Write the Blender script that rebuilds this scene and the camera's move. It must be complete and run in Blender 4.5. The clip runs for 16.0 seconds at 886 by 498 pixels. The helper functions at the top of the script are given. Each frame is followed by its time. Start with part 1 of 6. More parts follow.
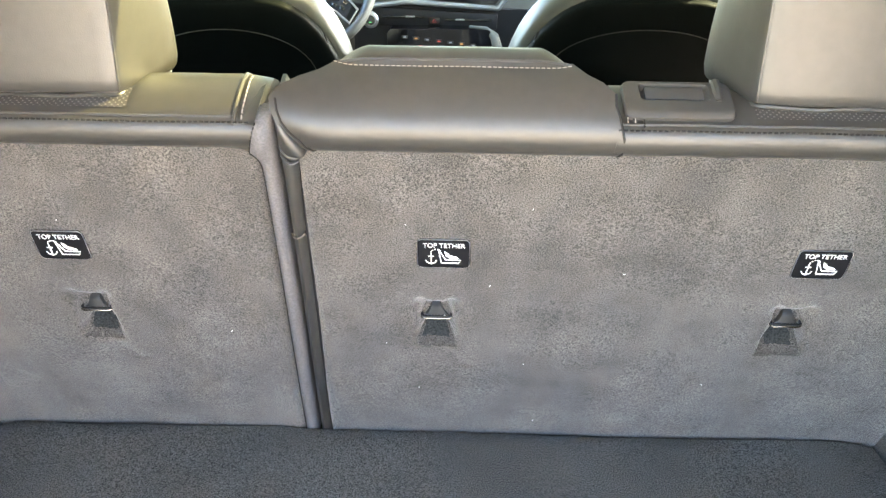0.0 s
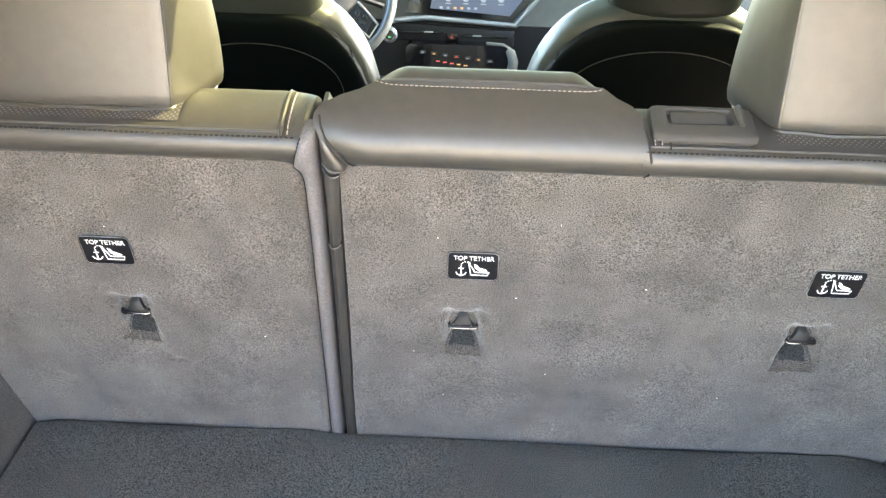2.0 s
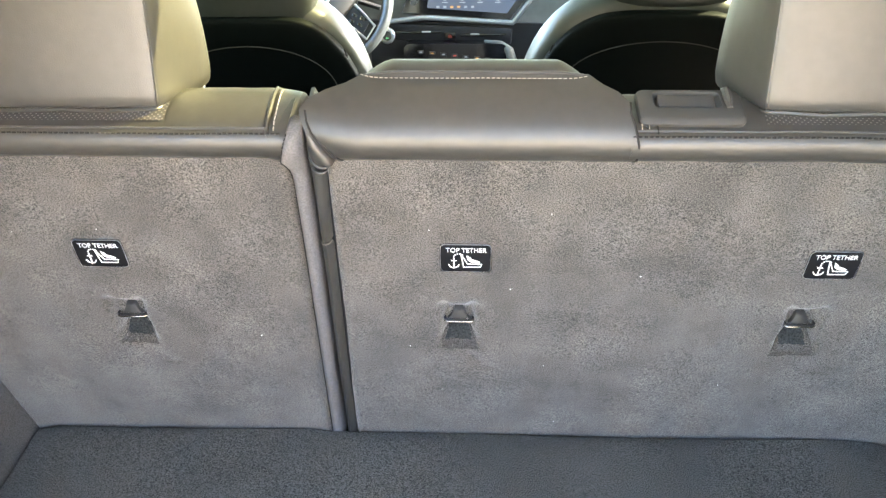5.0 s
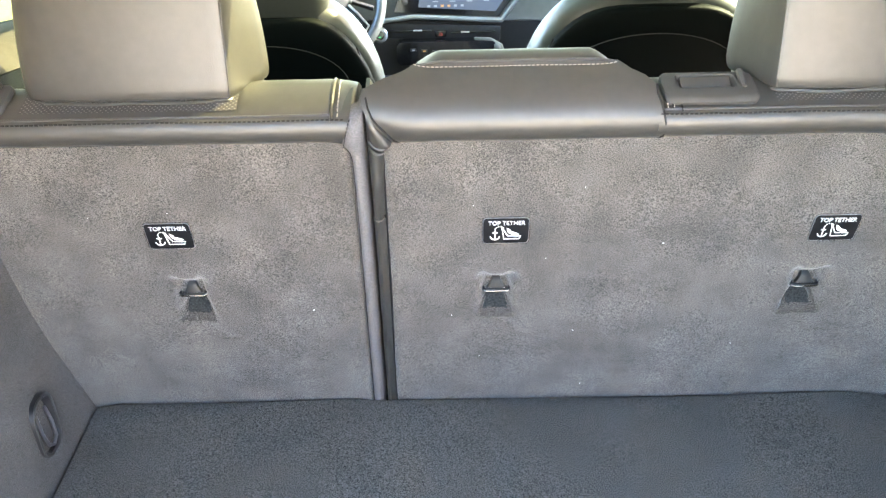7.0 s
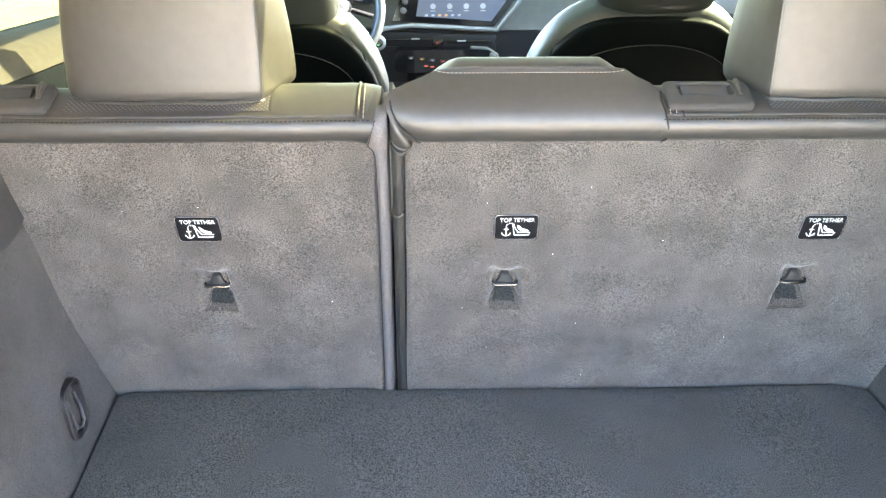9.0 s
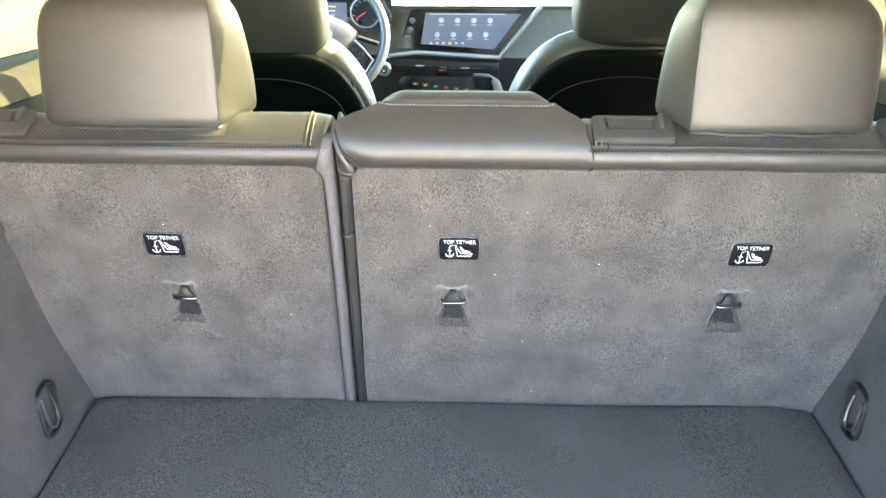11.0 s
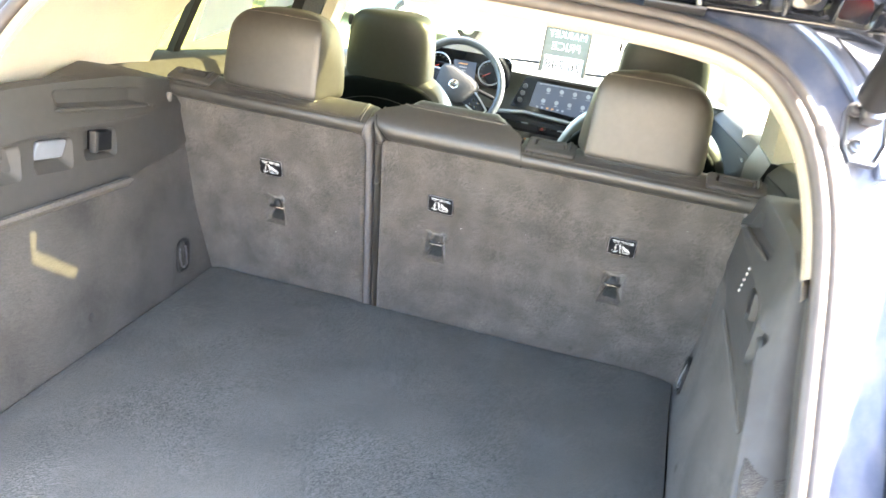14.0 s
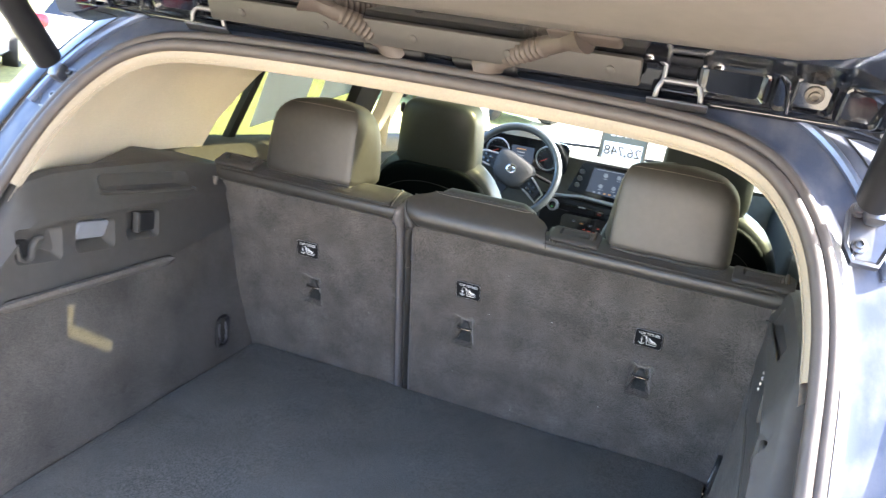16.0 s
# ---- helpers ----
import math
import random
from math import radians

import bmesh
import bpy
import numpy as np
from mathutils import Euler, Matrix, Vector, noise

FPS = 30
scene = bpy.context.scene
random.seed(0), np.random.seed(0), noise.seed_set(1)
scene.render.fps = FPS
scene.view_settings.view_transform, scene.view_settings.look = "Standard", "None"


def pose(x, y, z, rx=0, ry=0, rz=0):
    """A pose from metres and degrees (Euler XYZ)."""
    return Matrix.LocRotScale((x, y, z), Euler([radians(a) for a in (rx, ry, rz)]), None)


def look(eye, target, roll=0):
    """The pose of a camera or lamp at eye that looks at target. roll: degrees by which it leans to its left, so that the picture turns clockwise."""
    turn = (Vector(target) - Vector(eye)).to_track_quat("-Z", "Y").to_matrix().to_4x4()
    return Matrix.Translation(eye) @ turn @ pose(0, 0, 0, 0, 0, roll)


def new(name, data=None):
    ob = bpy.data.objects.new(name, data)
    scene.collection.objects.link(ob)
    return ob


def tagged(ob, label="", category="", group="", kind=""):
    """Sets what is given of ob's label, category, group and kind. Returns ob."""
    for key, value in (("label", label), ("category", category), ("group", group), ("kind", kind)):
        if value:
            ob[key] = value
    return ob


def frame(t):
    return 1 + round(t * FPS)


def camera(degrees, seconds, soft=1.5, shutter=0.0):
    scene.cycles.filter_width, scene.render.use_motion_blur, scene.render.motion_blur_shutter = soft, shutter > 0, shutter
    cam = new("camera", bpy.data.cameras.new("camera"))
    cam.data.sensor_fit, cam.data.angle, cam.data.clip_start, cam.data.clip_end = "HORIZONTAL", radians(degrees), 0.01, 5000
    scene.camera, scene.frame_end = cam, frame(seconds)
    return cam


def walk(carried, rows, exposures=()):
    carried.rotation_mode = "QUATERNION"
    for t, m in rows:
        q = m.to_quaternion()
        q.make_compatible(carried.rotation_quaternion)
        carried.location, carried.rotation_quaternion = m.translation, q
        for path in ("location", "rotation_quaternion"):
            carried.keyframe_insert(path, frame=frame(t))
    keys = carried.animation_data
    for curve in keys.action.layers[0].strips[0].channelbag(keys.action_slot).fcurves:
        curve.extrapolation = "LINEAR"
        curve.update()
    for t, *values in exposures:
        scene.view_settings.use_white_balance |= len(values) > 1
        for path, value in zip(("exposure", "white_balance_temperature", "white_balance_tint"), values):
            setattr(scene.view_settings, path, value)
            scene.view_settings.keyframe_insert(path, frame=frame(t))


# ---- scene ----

cam = camera(56.9, 16.0, soft=1.3, shutter=0.4)
PATH = [
    (0, (0.002, 0.176, 1.381), (0.017, 1.962, 0.481), 0.7),
    (0.5, (-0.007, 0.149, 1.397), (0.006, 1.937, 0.502), 0.9),
    (1, (-0.016, 0.131, 1.401), (-0.01, 1.921, 0.509), 1.3),
    (1.5, (-0.024, 0.139, 1.39), (-0.021, 1.933, 0.504), 1.6),
    (2, (-0.023, 0.146, 1.396), (-0.022, 1.945, 0.522), 1.7),
    (2.5, (-0.014, 0.143, 1.4), (-0.014, 1.942, 0.526), 1.5),
    (3, (-0.004, 0.154, 1.382), (0.003, 1.951, 0.504), 1.6),
    (5.5, (-0.006, 0.134, 1.387), (-0.031, 1.936, 0.519), -0.9),
    (6, (-0.02, 0.115, 1.385), (-0.037, 1.916, 0.517), -1.3),
    (6.5, (-0.052, 0.081, 1.395), (-0.036, 1.883, 0.528), -1.3),
    (7, (-0.08, 0.058, 1.397), (-0.041, 1.859, 0.528), -1.2),
    (7.5, (-0.094, 0.036, 1.406), (-0.032, 1.839, 0.543), -0.9),
    (8, (-0.11, 0.028, 1.41), (-0.031, 1.83, 0.546), -0.4),
    (8.5, (-0.121, 0.015, 1.408), (-0.041, 1.819, 0.55), -0.2),
    (10.8, (-0.027, -0.055, 1.418), (-0.005, 1.774, 0.607), 0.1),
    (11, (-0.015, -0.063, 1.433), (-0.009, 1.769, 0.631), 0.2),
    (11.5, (-0.013, -0.103, 1.45), (-0.062, 1.741, 0.676), 0.9),
    (12, (0.002, -0.156, 1.429), (-0.118, 1.689, 0.669), 2.1),
    (12.5, (0.011, -0.286, 1.426), (-0.179, 1.556, 0.671), 3.9),
    (13, (0.06, -0.485, 1.42), (-0.19, 1.351, 0.668), 6.0),
    (13.5, (0.172, -0.572, 1.441), (-0.151, 1.264, 0.716), 7.6),
    (14, (0.334, -0.66, 1.486), (-0.033, 1.189, 0.819), 8.8),
    (14.5, (0.39, -0.642, 1.509), (-0.002, 1.222, 0.897), 9.2),
    (15, (0.398, -0.586, 1.518), (-0.01, 1.288, 0.952), 9.1),
    (15.5, (0.397, -0.595, 1.52), (-0.066, 1.276, 0.987), 8.9),
    (16, (0.433, -0.643, 1.519), (-0.158, 1.198, 1.005), 8.5),
]
EXPOSURES = [(0.0, 5.12, 6720, 10), (3.0, 5.10, 6720, 10), (5.5, 5.08, 6650, 10), (7.0, 5.24, 6350, 10), (8.5, 5.27, 6300, 10), (11.0, 5.24, 6400, 10), (12.0, 5.10, 6600, 10), (13.0, 5.26, 6750, 10), (13.7, 5.24, 6650, 10), (14.3, 4.57, 6550, 10), (15.0, 4.50, 6200, 11), (16.0, 3.94, 6080, 13)]
walk(cam, [(t, look(eye, target, roll)) for t, eye, target, roll in PATH], EXPOSURES)

# ---- light ----
SUN = Vector((0.79, 0.265, 0.610)).normalized()
world = bpy.data.worlds.new("sky")
scene.world = world
world.use_nodes = True
wn = world.node_tree.nodes
sky = wn.new("ShaderNodeTexSky")
sky.sky_type, sky.sun_disc = "NISHITA", False
sky.sun_elevation = math.asin(SUN.z)
sky.sun_rotation = math.atan2(SUN.x, SUN.y)
sky.dust_density = 2.0
wn["Background"].inputs["Strength"].default_value = 0.15
world.node_tree.links.new(sky.outputs["Color"], wn["Background"].inputs["Color"])
lamp = bpy.data.lights.new("sun", "SUN")
lamp.energy, lamp.angle, lamp.color = 4.5, radians(0.53), (1.0, 0.93, 0.80)
sun = new("sun", lamp)
sun.matrix_world = look(SUN * 30, (0, 0, 0))


# ---- materials ----
def material(name, base, rough=0.6, metal=0.0, vary=0.15, scale=40, bump=0.0, bump_scale=400, coat=0.0, spec=0.5,
             blotch=0.0, blotch_scale=6, sheen=0.0):
    """A surface with fine variation, larger blotches and relief."""
    m = bpy.data.materials.new(name)
    m.use_nodes = True
    n, l = m.node_tree.nodes, m.node_tree.links
    b = n["Principled BSDF"]
    b.inputs["Roughness"].default_value, b.inputs["Metallic"].default_value = rough, metal
    b.inputs["Coat Weight"].default_value, b.inputs["Specular IOR Level"].default_value = coat, spec
    b.inputs["Coat Roughness"].default_value = 0.06
    b.inputs["Sheen Weight"].default_value = sheen
    co = n.new("ShaderNodeTexCoord")
    fine, big = n.new("ShaderNodeTexNoise"), n.new("ShaderNodeTexNoise")
    fine.inputs["Scale"].default_value, fine.inputs["Detail"].default_value = scale, 3
    big.inputs["Scale"].default_value, big.inputs["Detail"].default_value = blotch_scale, 5
    for t in (fine, big):
        l.new(co.outputs["Object"], t.inputs["Vector"])
    spread = n.new("ShaderNodeMapRange")
    spread.inputs["From Min"].default_value, spread.inputs["From Max"].default_value = 0.3, 0.7
    spread.inputs["To Min"].default_value, spread.inputs["To Max"].default_value = 1 - vary, 1 + vary
    l.new(fine.outputs["Fac"], spread.inputs["Value"])
    patch = n.new("ShaderNodeMapRange")
    patch.inputs["From Min"].default_value, patch.inputs["From Max"].default_value = 0.3, 0.7
    patch.inputs["To Min"].default_value, patch.inputs["To Max"].default_value = 1 - blotch, 1 + blotch
    l.new(big.outputs["Fac"], patch.inputs["Value"])
    both = n.new("ShaderNodeMath")
    both.operation = "MULTIPLY"
    l.new(spread.outputs["Result"], both.inputs[0])
    l.new(patch.outputs["Result"], both.inputs[1])
    tint = n.new("ShaderNodeVectorMath")
    tint.operation = "SCALE"
    tint.inputs[0].default_value = base
    l.new(both.outputs["Value"], tint.inputs["Scale"])
    l.new(tint.outputs["Vector"], b.inputs["Base Color"])
    if bump:
        grain, relief = n.new("ShaderNodeTexNoise"), n.new("ShaderNodeBump")
        grain.inputs["Scale"].default_value, grain.inputs["Detail"].default_value = bump_scale, 4
        relief.inputs["Strength"].default_value, relief.inputs["Distance"].default_value = bump, 0.002
        l.new(co.outputs["Object"], grain.inputs["Vector"])
        l.new(grain.outputs["Fac"], relief.inputs["Height"])
        l.new(relief.outputs["Normal"], b.inputs["Normal"])
    return m


def dotted(m, step, radius, dark):
    """Punches a staggered grid of small dark holes into a leather material."""
    n, l = m.node_tree.nodes, m.node_tree.links
    b = n["Principled BSDF"]
    old = b.inputs["Base Color"].links[0].from_socket
    co, vor = n.new("ShaderNodeTexCoord"), n.new("ShaderNodeTexVoronoi")
    vor.voronoi_dimensions = "2D"
    vor.inputs["Randomness"].default_value, vor.inputs["Scale"].default_value = 0.0, 1 / step
    turn = n.new("ShaderNodeMapping")
    turn.inputs["Rotation"].default_value = (0, 0, radians(45))
    sep, join = n.new("ShaderNodeSeparateXYZ"), n.new("ShaderNodeCombineXYZ")
    l.new(co.outputs["Object"], sep.inputs[0])
    l.new(sep.outputs["X"], join.inputs["X"])
    l.new(sep.outputs["Y"], join.inputs["Y"])
    l.new(join.outputs[0], turn.inputs["Vector"])
    l.new(turn.outputs[0], vor.inputs["Vector"])
    less, mix = n.new("ShaderNodeMath"), n.new("ShaderNodeMix")
    less.operation, mix.data_type = "LESS_THAN", "RGBA"
    less.inputs[1].default_value = radius / step
    l.new(vor.outputs["Distance"], less.inputs[0])
    l.new(less.outputs[0], mix.inputs["Factor"])
    l.new(old, mix.inputs["A"])
    mix.inputs["B"].default_value = (*dark, 1)
    l.new(mix.outputs["Result"], b.inputs["Base Color"])
    return m


def glowing(name, color, strength):
    m = bpy.data.materials.new(name)
    m.use_nodes = True
    b = m.node_tree.nodes["Principled BSDF"]
    b.inputs["Base Color"].default_value = (*[0.3 * c for c in color], 1)
    b.inputs["Emission Color"].default_value = (*color, 1)
    b.inputs["Emission Strength"].default_value = strength
    b.inputs["Roughness"].default_value = 0.2
    return m


def clear(name, color, alpha_tint=0.9):
    m = bpy.data.materials.new(name)
    m.use_nodes = True
    n, l = m.node_tree.nodes, m.node_tree.links
    n.remove(n["Principled BSDF"])
    t, g, mix = n.new("ShaderNodeBsdfTransparent"), n.new("ShaderNodeBsdfGlossy"), n.new("ShaderNodeMixShader")
    t.inputs["Color"].default_value = (*color, 1)
    g.inputs["Roughness"].default_value = 0.02
    mix.inputs[0].default_value = 0.05
    l.new(t.outputs[0], mix.inputs[1])
    l.new(g.outputs[0], mix.inputs[2])
    l.new(mix.outputs[0], n["Material Output"].inputs["Surface"])
    return m


LEATHER = material("black_leather", (0.0350, 0.0336, 0.0303), 0.44, vary=0.10, scale=90, bump=0.10, bump_scale=900, blotch=0.08, spec=0.75)
EDGE_CLOTH = material("tan_edge_cloth", (0.26, 0.222, 0.165), 0.85, vary=0.06, scale=300, bump=0.25, bump_scale=800, blotch=0.06)
GUARD = material("dark_grey_guard", (0.023, 0.023, 0.022), 0.6, vary=0.1)
# two dark tones that paint the shade inside the anchor pockets
POCKET_SHADE = material("pocket_shade_dark", (0.027, 0.029, 0.029), 0.95, vary=0.5, scale=500, bump=0.6, bump_scale=700, spec=0.1)
SHADE_EDGE = material("pocket_shade_edge", (0.0610, 0.0565, 0.0520), 0.95, vary=0.8, scale=820, bump=0.4, bump_scale=900, spec=0.1)
LIP = material("brown_grey_carpet_lip", (0.088, 0.080, 0.072), 0.85, vary=0.25, scale=300, bump=0.3, bump_scale=700, blotch=0.2)
PERFORATED = dotted(material("perforated_leather", (0.045, 0.042, 0.041), 0.45, vary=0.08, scale=90, bump=0.06, bump_scale=900), 0.0038, 0.00085, (0.17, 0.16, 0.15))
CARPET = material("grey_seat_carpet", (0.0800, 0.0738, 0.0668), 0.95, vary=0.92, scale=780, bump=0.4, bump_scale=900, spec=0.15, blotch=0.30, blotch_scale=15, sheen=0.3)
SIDE_CARPET = material("grey_side_carpet", (0.0560, 0.0515, 0.0465), 0.95, vary=0.75, scale=760, bump=0.55, bump_scale=900, spec=0.1, blotch=0.34, blotch_scale=8, sheen=0.08)
FLOOR_CARPET = material("charcoal_floor_carpet", (0.0795, 0.0765, 0.0680), 0.95, vary=1.1, scale=740, bump=0.45, bump_scale=900, spec=0.1, blotch=0.14, blotch_scale=7, sheen=0.06)
PLASTIC = material("dark_moulded_plastic", (0.048, 0.0455, 0.0425), 0.58, spec=0.35, vary=0.08, scale=60, bump=0.25, bump_scale=1100)
DARK_PLASTIC = material("black_plastic", (0.010, 0.010, 0.011), 0.45, spec=0.3, vary=0.08, scale=60, bump=0.15, bump_scale=1100)
LIT_LEDGE = material("grained_lit_ledge", (0.058, 0.056, 0.052), 0.80, spec=0.08, vary=0.08, scale=60, bump=0.25, bump_scale=900)
PIANO = material("gloss_black_trim", (0.006, 0.006, 0.007), 0.10, vary=0.05, coat=0.6)
SILVER = material("satin_silver_trim", (0.55, 0.55, 0.56), 0.30, metal=0.9, vary=0.05)
SATIN = material("satin_grey_trim", (0.27, 0.29, 0.29), 0.35, metal=0.6, vary=0.05)
GUNMETAL = material("dark_steel", (0.16, 0.16, 0.17), 0.35, metal=0.9, vary=0.05)
WIRE = material("dark_wire_steel", (0.36, 0.34, 0.30), 0.22, metal=1.0, vary=0.05)
CHROME = material("chrome", (0.75, 0.75, 0.76), 0.12, metal=1.0, vary=0.04)
BEIGE = material("pale_headliner_cloth", (0.56, 0.49, 0.385), 0.85, vary=0.05, scale=300, bump=0.25, bump_scale=800, blotch=0.05)
RUBBER = material("black_rubber_seal", (0.060, 0.050, 0.044), 0.55, vary=0.12, scale=50, bump=0.15, bump_scale=300)
PAINT = material("dark_blue_metallic_paint", (0.135, 0.160, 0.225), 0.30, metal=0.60, vary=0.08, scale=900, coat=0.7, blotch=0.15, blotch_scale=14)
BLACK_PAINT = material("black_gloss_paint", (0.006, 0.007, 0.010), 0.10, vary=0.06, coat=1.0)
GATE_TRIM = material("warm_grey_tailgate_plastic", (0.13, 0.115, 0.10), 0.55, vary=0.06, scale=60, bump=0.2, bump_scale=900)
COVER = material("dark_grey_cover_plastic", (0.034, 0.031, 0.028), 0.55, vary=0.08, scale=60, bump=0.2, bump_scale=900)
GLASS = clear("window_glass", (0.86, 0.92, 0.88))
TINTED = clear("tinted_rear_glass", (0.24, 0.25, 0.16))
ROOF_GLASS = clear("tinted_roof_glass", (0.20, 0.19, 0.10))
LENS = material("frosted_lamp_lens", (0.150, 0.158, 0.178), 0.5, vary=0.05)
THREAD = material("pale_thread", (0.34, 0.31, 0.28), 0.8, vary=0.1)
DARK_THREAD = material("dark_thread", (0.012, 0.011, 0.011), 0.8, vary=0.1)
WELT = material("woven_grey_welt", (0.115, 0.111, 0.114), 0.75, vary=0.25, scale=500, bump=0.4, bump_scale=1400)
STICKER = material("black_sticker", (0.008, 0.008, 0.009), 0.35, vary=0.05)
PRINT = material("white_print", (0.78, 0.78, 0.76), 0.6, vary=0.03)
FRONT_LEATHER = material("black_front_leather", (0.024, 0.029, 0.0295), 0.40, vary=0.08, scale=90, bump=0.07, bump_scale=900, blotch=0.08, spec=0.8)
# front leather in a lighter tone, for the light catching the seat edges
LIT_SEAT_EDGE = material("smooth_lit_edge_leather", (0.034, 0.038, 0.036), 0.42, vary=0.08, scale=90, bump=0.07, bump_scale=900, spec=0.8)
DASH = material("soft_dash_plastic", (0.082, 0.084, 0.070), 0.6, vary=0.08, bump=0.2, bump_scale=900)
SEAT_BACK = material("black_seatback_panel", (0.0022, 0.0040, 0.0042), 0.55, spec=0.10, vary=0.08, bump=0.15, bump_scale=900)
CARD = material("olive_card", (0.13, 0.135, 0.105), 0.8, vary=0.05)
PAPER = material("white_paper", (0.75, 0.77, 0.80), 0.85, vary=0.03)


def sheer(m, color, share=0.55):
    """Lets part of the light through a thin sheet."""
    n, l = m.node_tree.nodes, m.node_tree.links
    t, mix = n.new("ShaderNodeBsdfTranslucent"), n.new("ShaderNodeMixShader")
    t.inputs["Color"].default_value = (*color, 1)
    mix.inputs[0].default_value = share
    l.new(n["Principled BSDF"].outputs[0], mix.inputs[1])
    l.new(t.outputs[0], mix.inputs[2])
    l.new(mix.outputs[0], n["Material Output"].inputs["Surface"])


sheer(CARD, (0.20, 0.21, 0.16), 0.2)
sheer(PAPER, (0.72, 0.74, 0.78))


def dusty(m, dust, along=(38, 38, 2.2)):
    """Wiped dust in long streaks over a glossy paint."""
    n, l = m.node_tree.nodes, m.node_tree.links
    b = n["Principled BSDF"]
    old = b.inputs["Base Color"].links[0].from_socket
    co, turn, streak, speck = n.new("ShaderNodeTexCoord"), n.new("ShaderNodeMapping"), n.new("ShaderNodeTexNoise"), n.new("ShaderNodeTexNoise")
    turn.inputs["Scale"].default_value, turn.inputs["Rotation"].default_value = along, (0, radians(12), 0)
    streak.inputs["Scale"].default_value, streak.inputs["Detail"].default_value = 1.0, 4
    speck.inputs["Scale"].default_value, speck.inputs["Detail"].default_value = 260, 3
    l.new(co.outputs["Object"], turn.inputs["Vector"])
    l.new(turn.outputs[0], streak.inputs["Vector"])
    l.new(co.outputs["Object"], speck.inputs["Vector"])
    join, ramp, mix, rough = n.new("ShaderNodeMath"), n.new("ShaderNodeMapRange"), n.new("ShaderNodeMix"), n.new("ShaderNodeMapRange")
    join.operation, mix.data_type = "MULTIPLY", "RGBA"
    l.new(streak.outputs["Fac"], join.inputs[0])
    speck_range = n.new("ShaderNodeMapRange")
    speck_range.inputs["To Min"].default_value, speck_range.inputs["To Max"].default_value = 0.46, 0.54
    l.new(speck.outputs["Fac"], speck_range.inputs["Value"])
    l.new(speck_range.outputs["Result"], join.inputs[1])
    ramp.inputs["From Min"].default_value, ramp.inputs["From Max"].default_value = 0.20, 0.34
    ramp.inputs["To Min"].default_value, ramp.inputs["To Max"].default_value = 0.08, 0.40
    l.new(join.outputs[0], ramp.inputs["Value"])
    l.new(ramp.outputs["Result"], mix.inputs["Factor"])
    l.new(old, mix.inputs["A"])
    mix.inputs["B"].default_value = (*dust, 1)
    l.new(mix.outputs["Result"], b.inputs["Base Color"])
    rough.inputs["To Min"].default_value, rough.inputs["To Max"].default_value = 0.26, 0.62
    l.new(ramp.outputs["Result"], rough.inputs["Value"])
    l.new(rough.outputs["Result"], b.inputs["Roughness"])
    return m


DUSTY_PAINT = dusty(material("dusty_dark_blue_paint", (0.040, 0.050, 0.080), 0.40, vary=0.08, scale=900, coat=0.12, spec=0.3), (0.150, 0.150, 0.160))
INK = material("grey_ink", (0.06, 0.05, 0.035), 0.8, vary=0.05)
CONCRETE = material("pale_tan_concrete", (0.47, 0.40, 0.30), 0.9, vary=0.12, scale=3, blotch=0.15, blotch_scale=0.4, bump=0.3, bump_scale=60)
GRASS = material("sunlit_grass", (0.20, 0.20, 0.065), 0.9, vary=0.35, scale=14, blotch=0.25, blotch_scale=0.6, bump=0.6, bump_scale=30)
WHITE_PAINT = material("white_car_paint", (0.75, 0.75, 0.75), 0.3, vary=0.03, coat=0.8)
TEAL_PAINT = material("teal_car_paint", (0.05, 0.30, 0.32), 0.3, vary=0.03, coat=0.8)
ORANGE_PAINT = material("orange_car_paint", (0.55, 0.12, 0.03), 0.3, vary=0.03, coat=0.8)
TYRE = material("tyre_rubber", (0.02, 0.02, 0.02), 0.8, vary=0.1)
RED_LENS = material("red_lamp_lens", (0.40, 0.01, 0.01), 0.15, vary=0.03, coat=0.6)
STUCCO = material("tan_stucco", (0.38, 0.335, 0.275), 0.9, vary=0.05, scale=6, bump=0.3, bump_scale=40)
SCREEN = glowing("display_glow", (0.055, 0.080, 0.125), 0.060)
n_, l_ = SCREEN.node_tree.nodes, SCREEN.node_tree.links
wash, spread_, co_ = n_.new("ShaderNodeTexNoise"), n_.new("ShaderNodeMix"), n_.new("ShaderNodeTexCoord")
wash.inputs["Scale"].default_value, spread_.data_type = 7.0, "RGBA"
spread_.inputs["A"].default_value, spread_.inputs["B"].default_value = (0.030, 0.060, 0.125, 1), (0.125, 0.130, 0.125, 1)
l_.new(co_.outputs["Object"], wash.inputs["Vector"])
l_.new(wash.outputs["Fac"], spread_.inputs["Factor"])
l_.new(spread_.outputs["Result"], n_["Principled BSDF"].inputs["Emission Color"])
ICON = glowing("display_icon_glow", (0.55, 0.60, 0.65), 0.014)
AMBER = glowing("amber_indicator", (0.9, 0.50, 0.20), 0.024)
GREEN = glowing("green_indicator", (0.15, 0.75, 0.25), 0.05)
RED_GLOW = glowing("red_indicator", (0.9, 0.16, 0.12), 0.024)


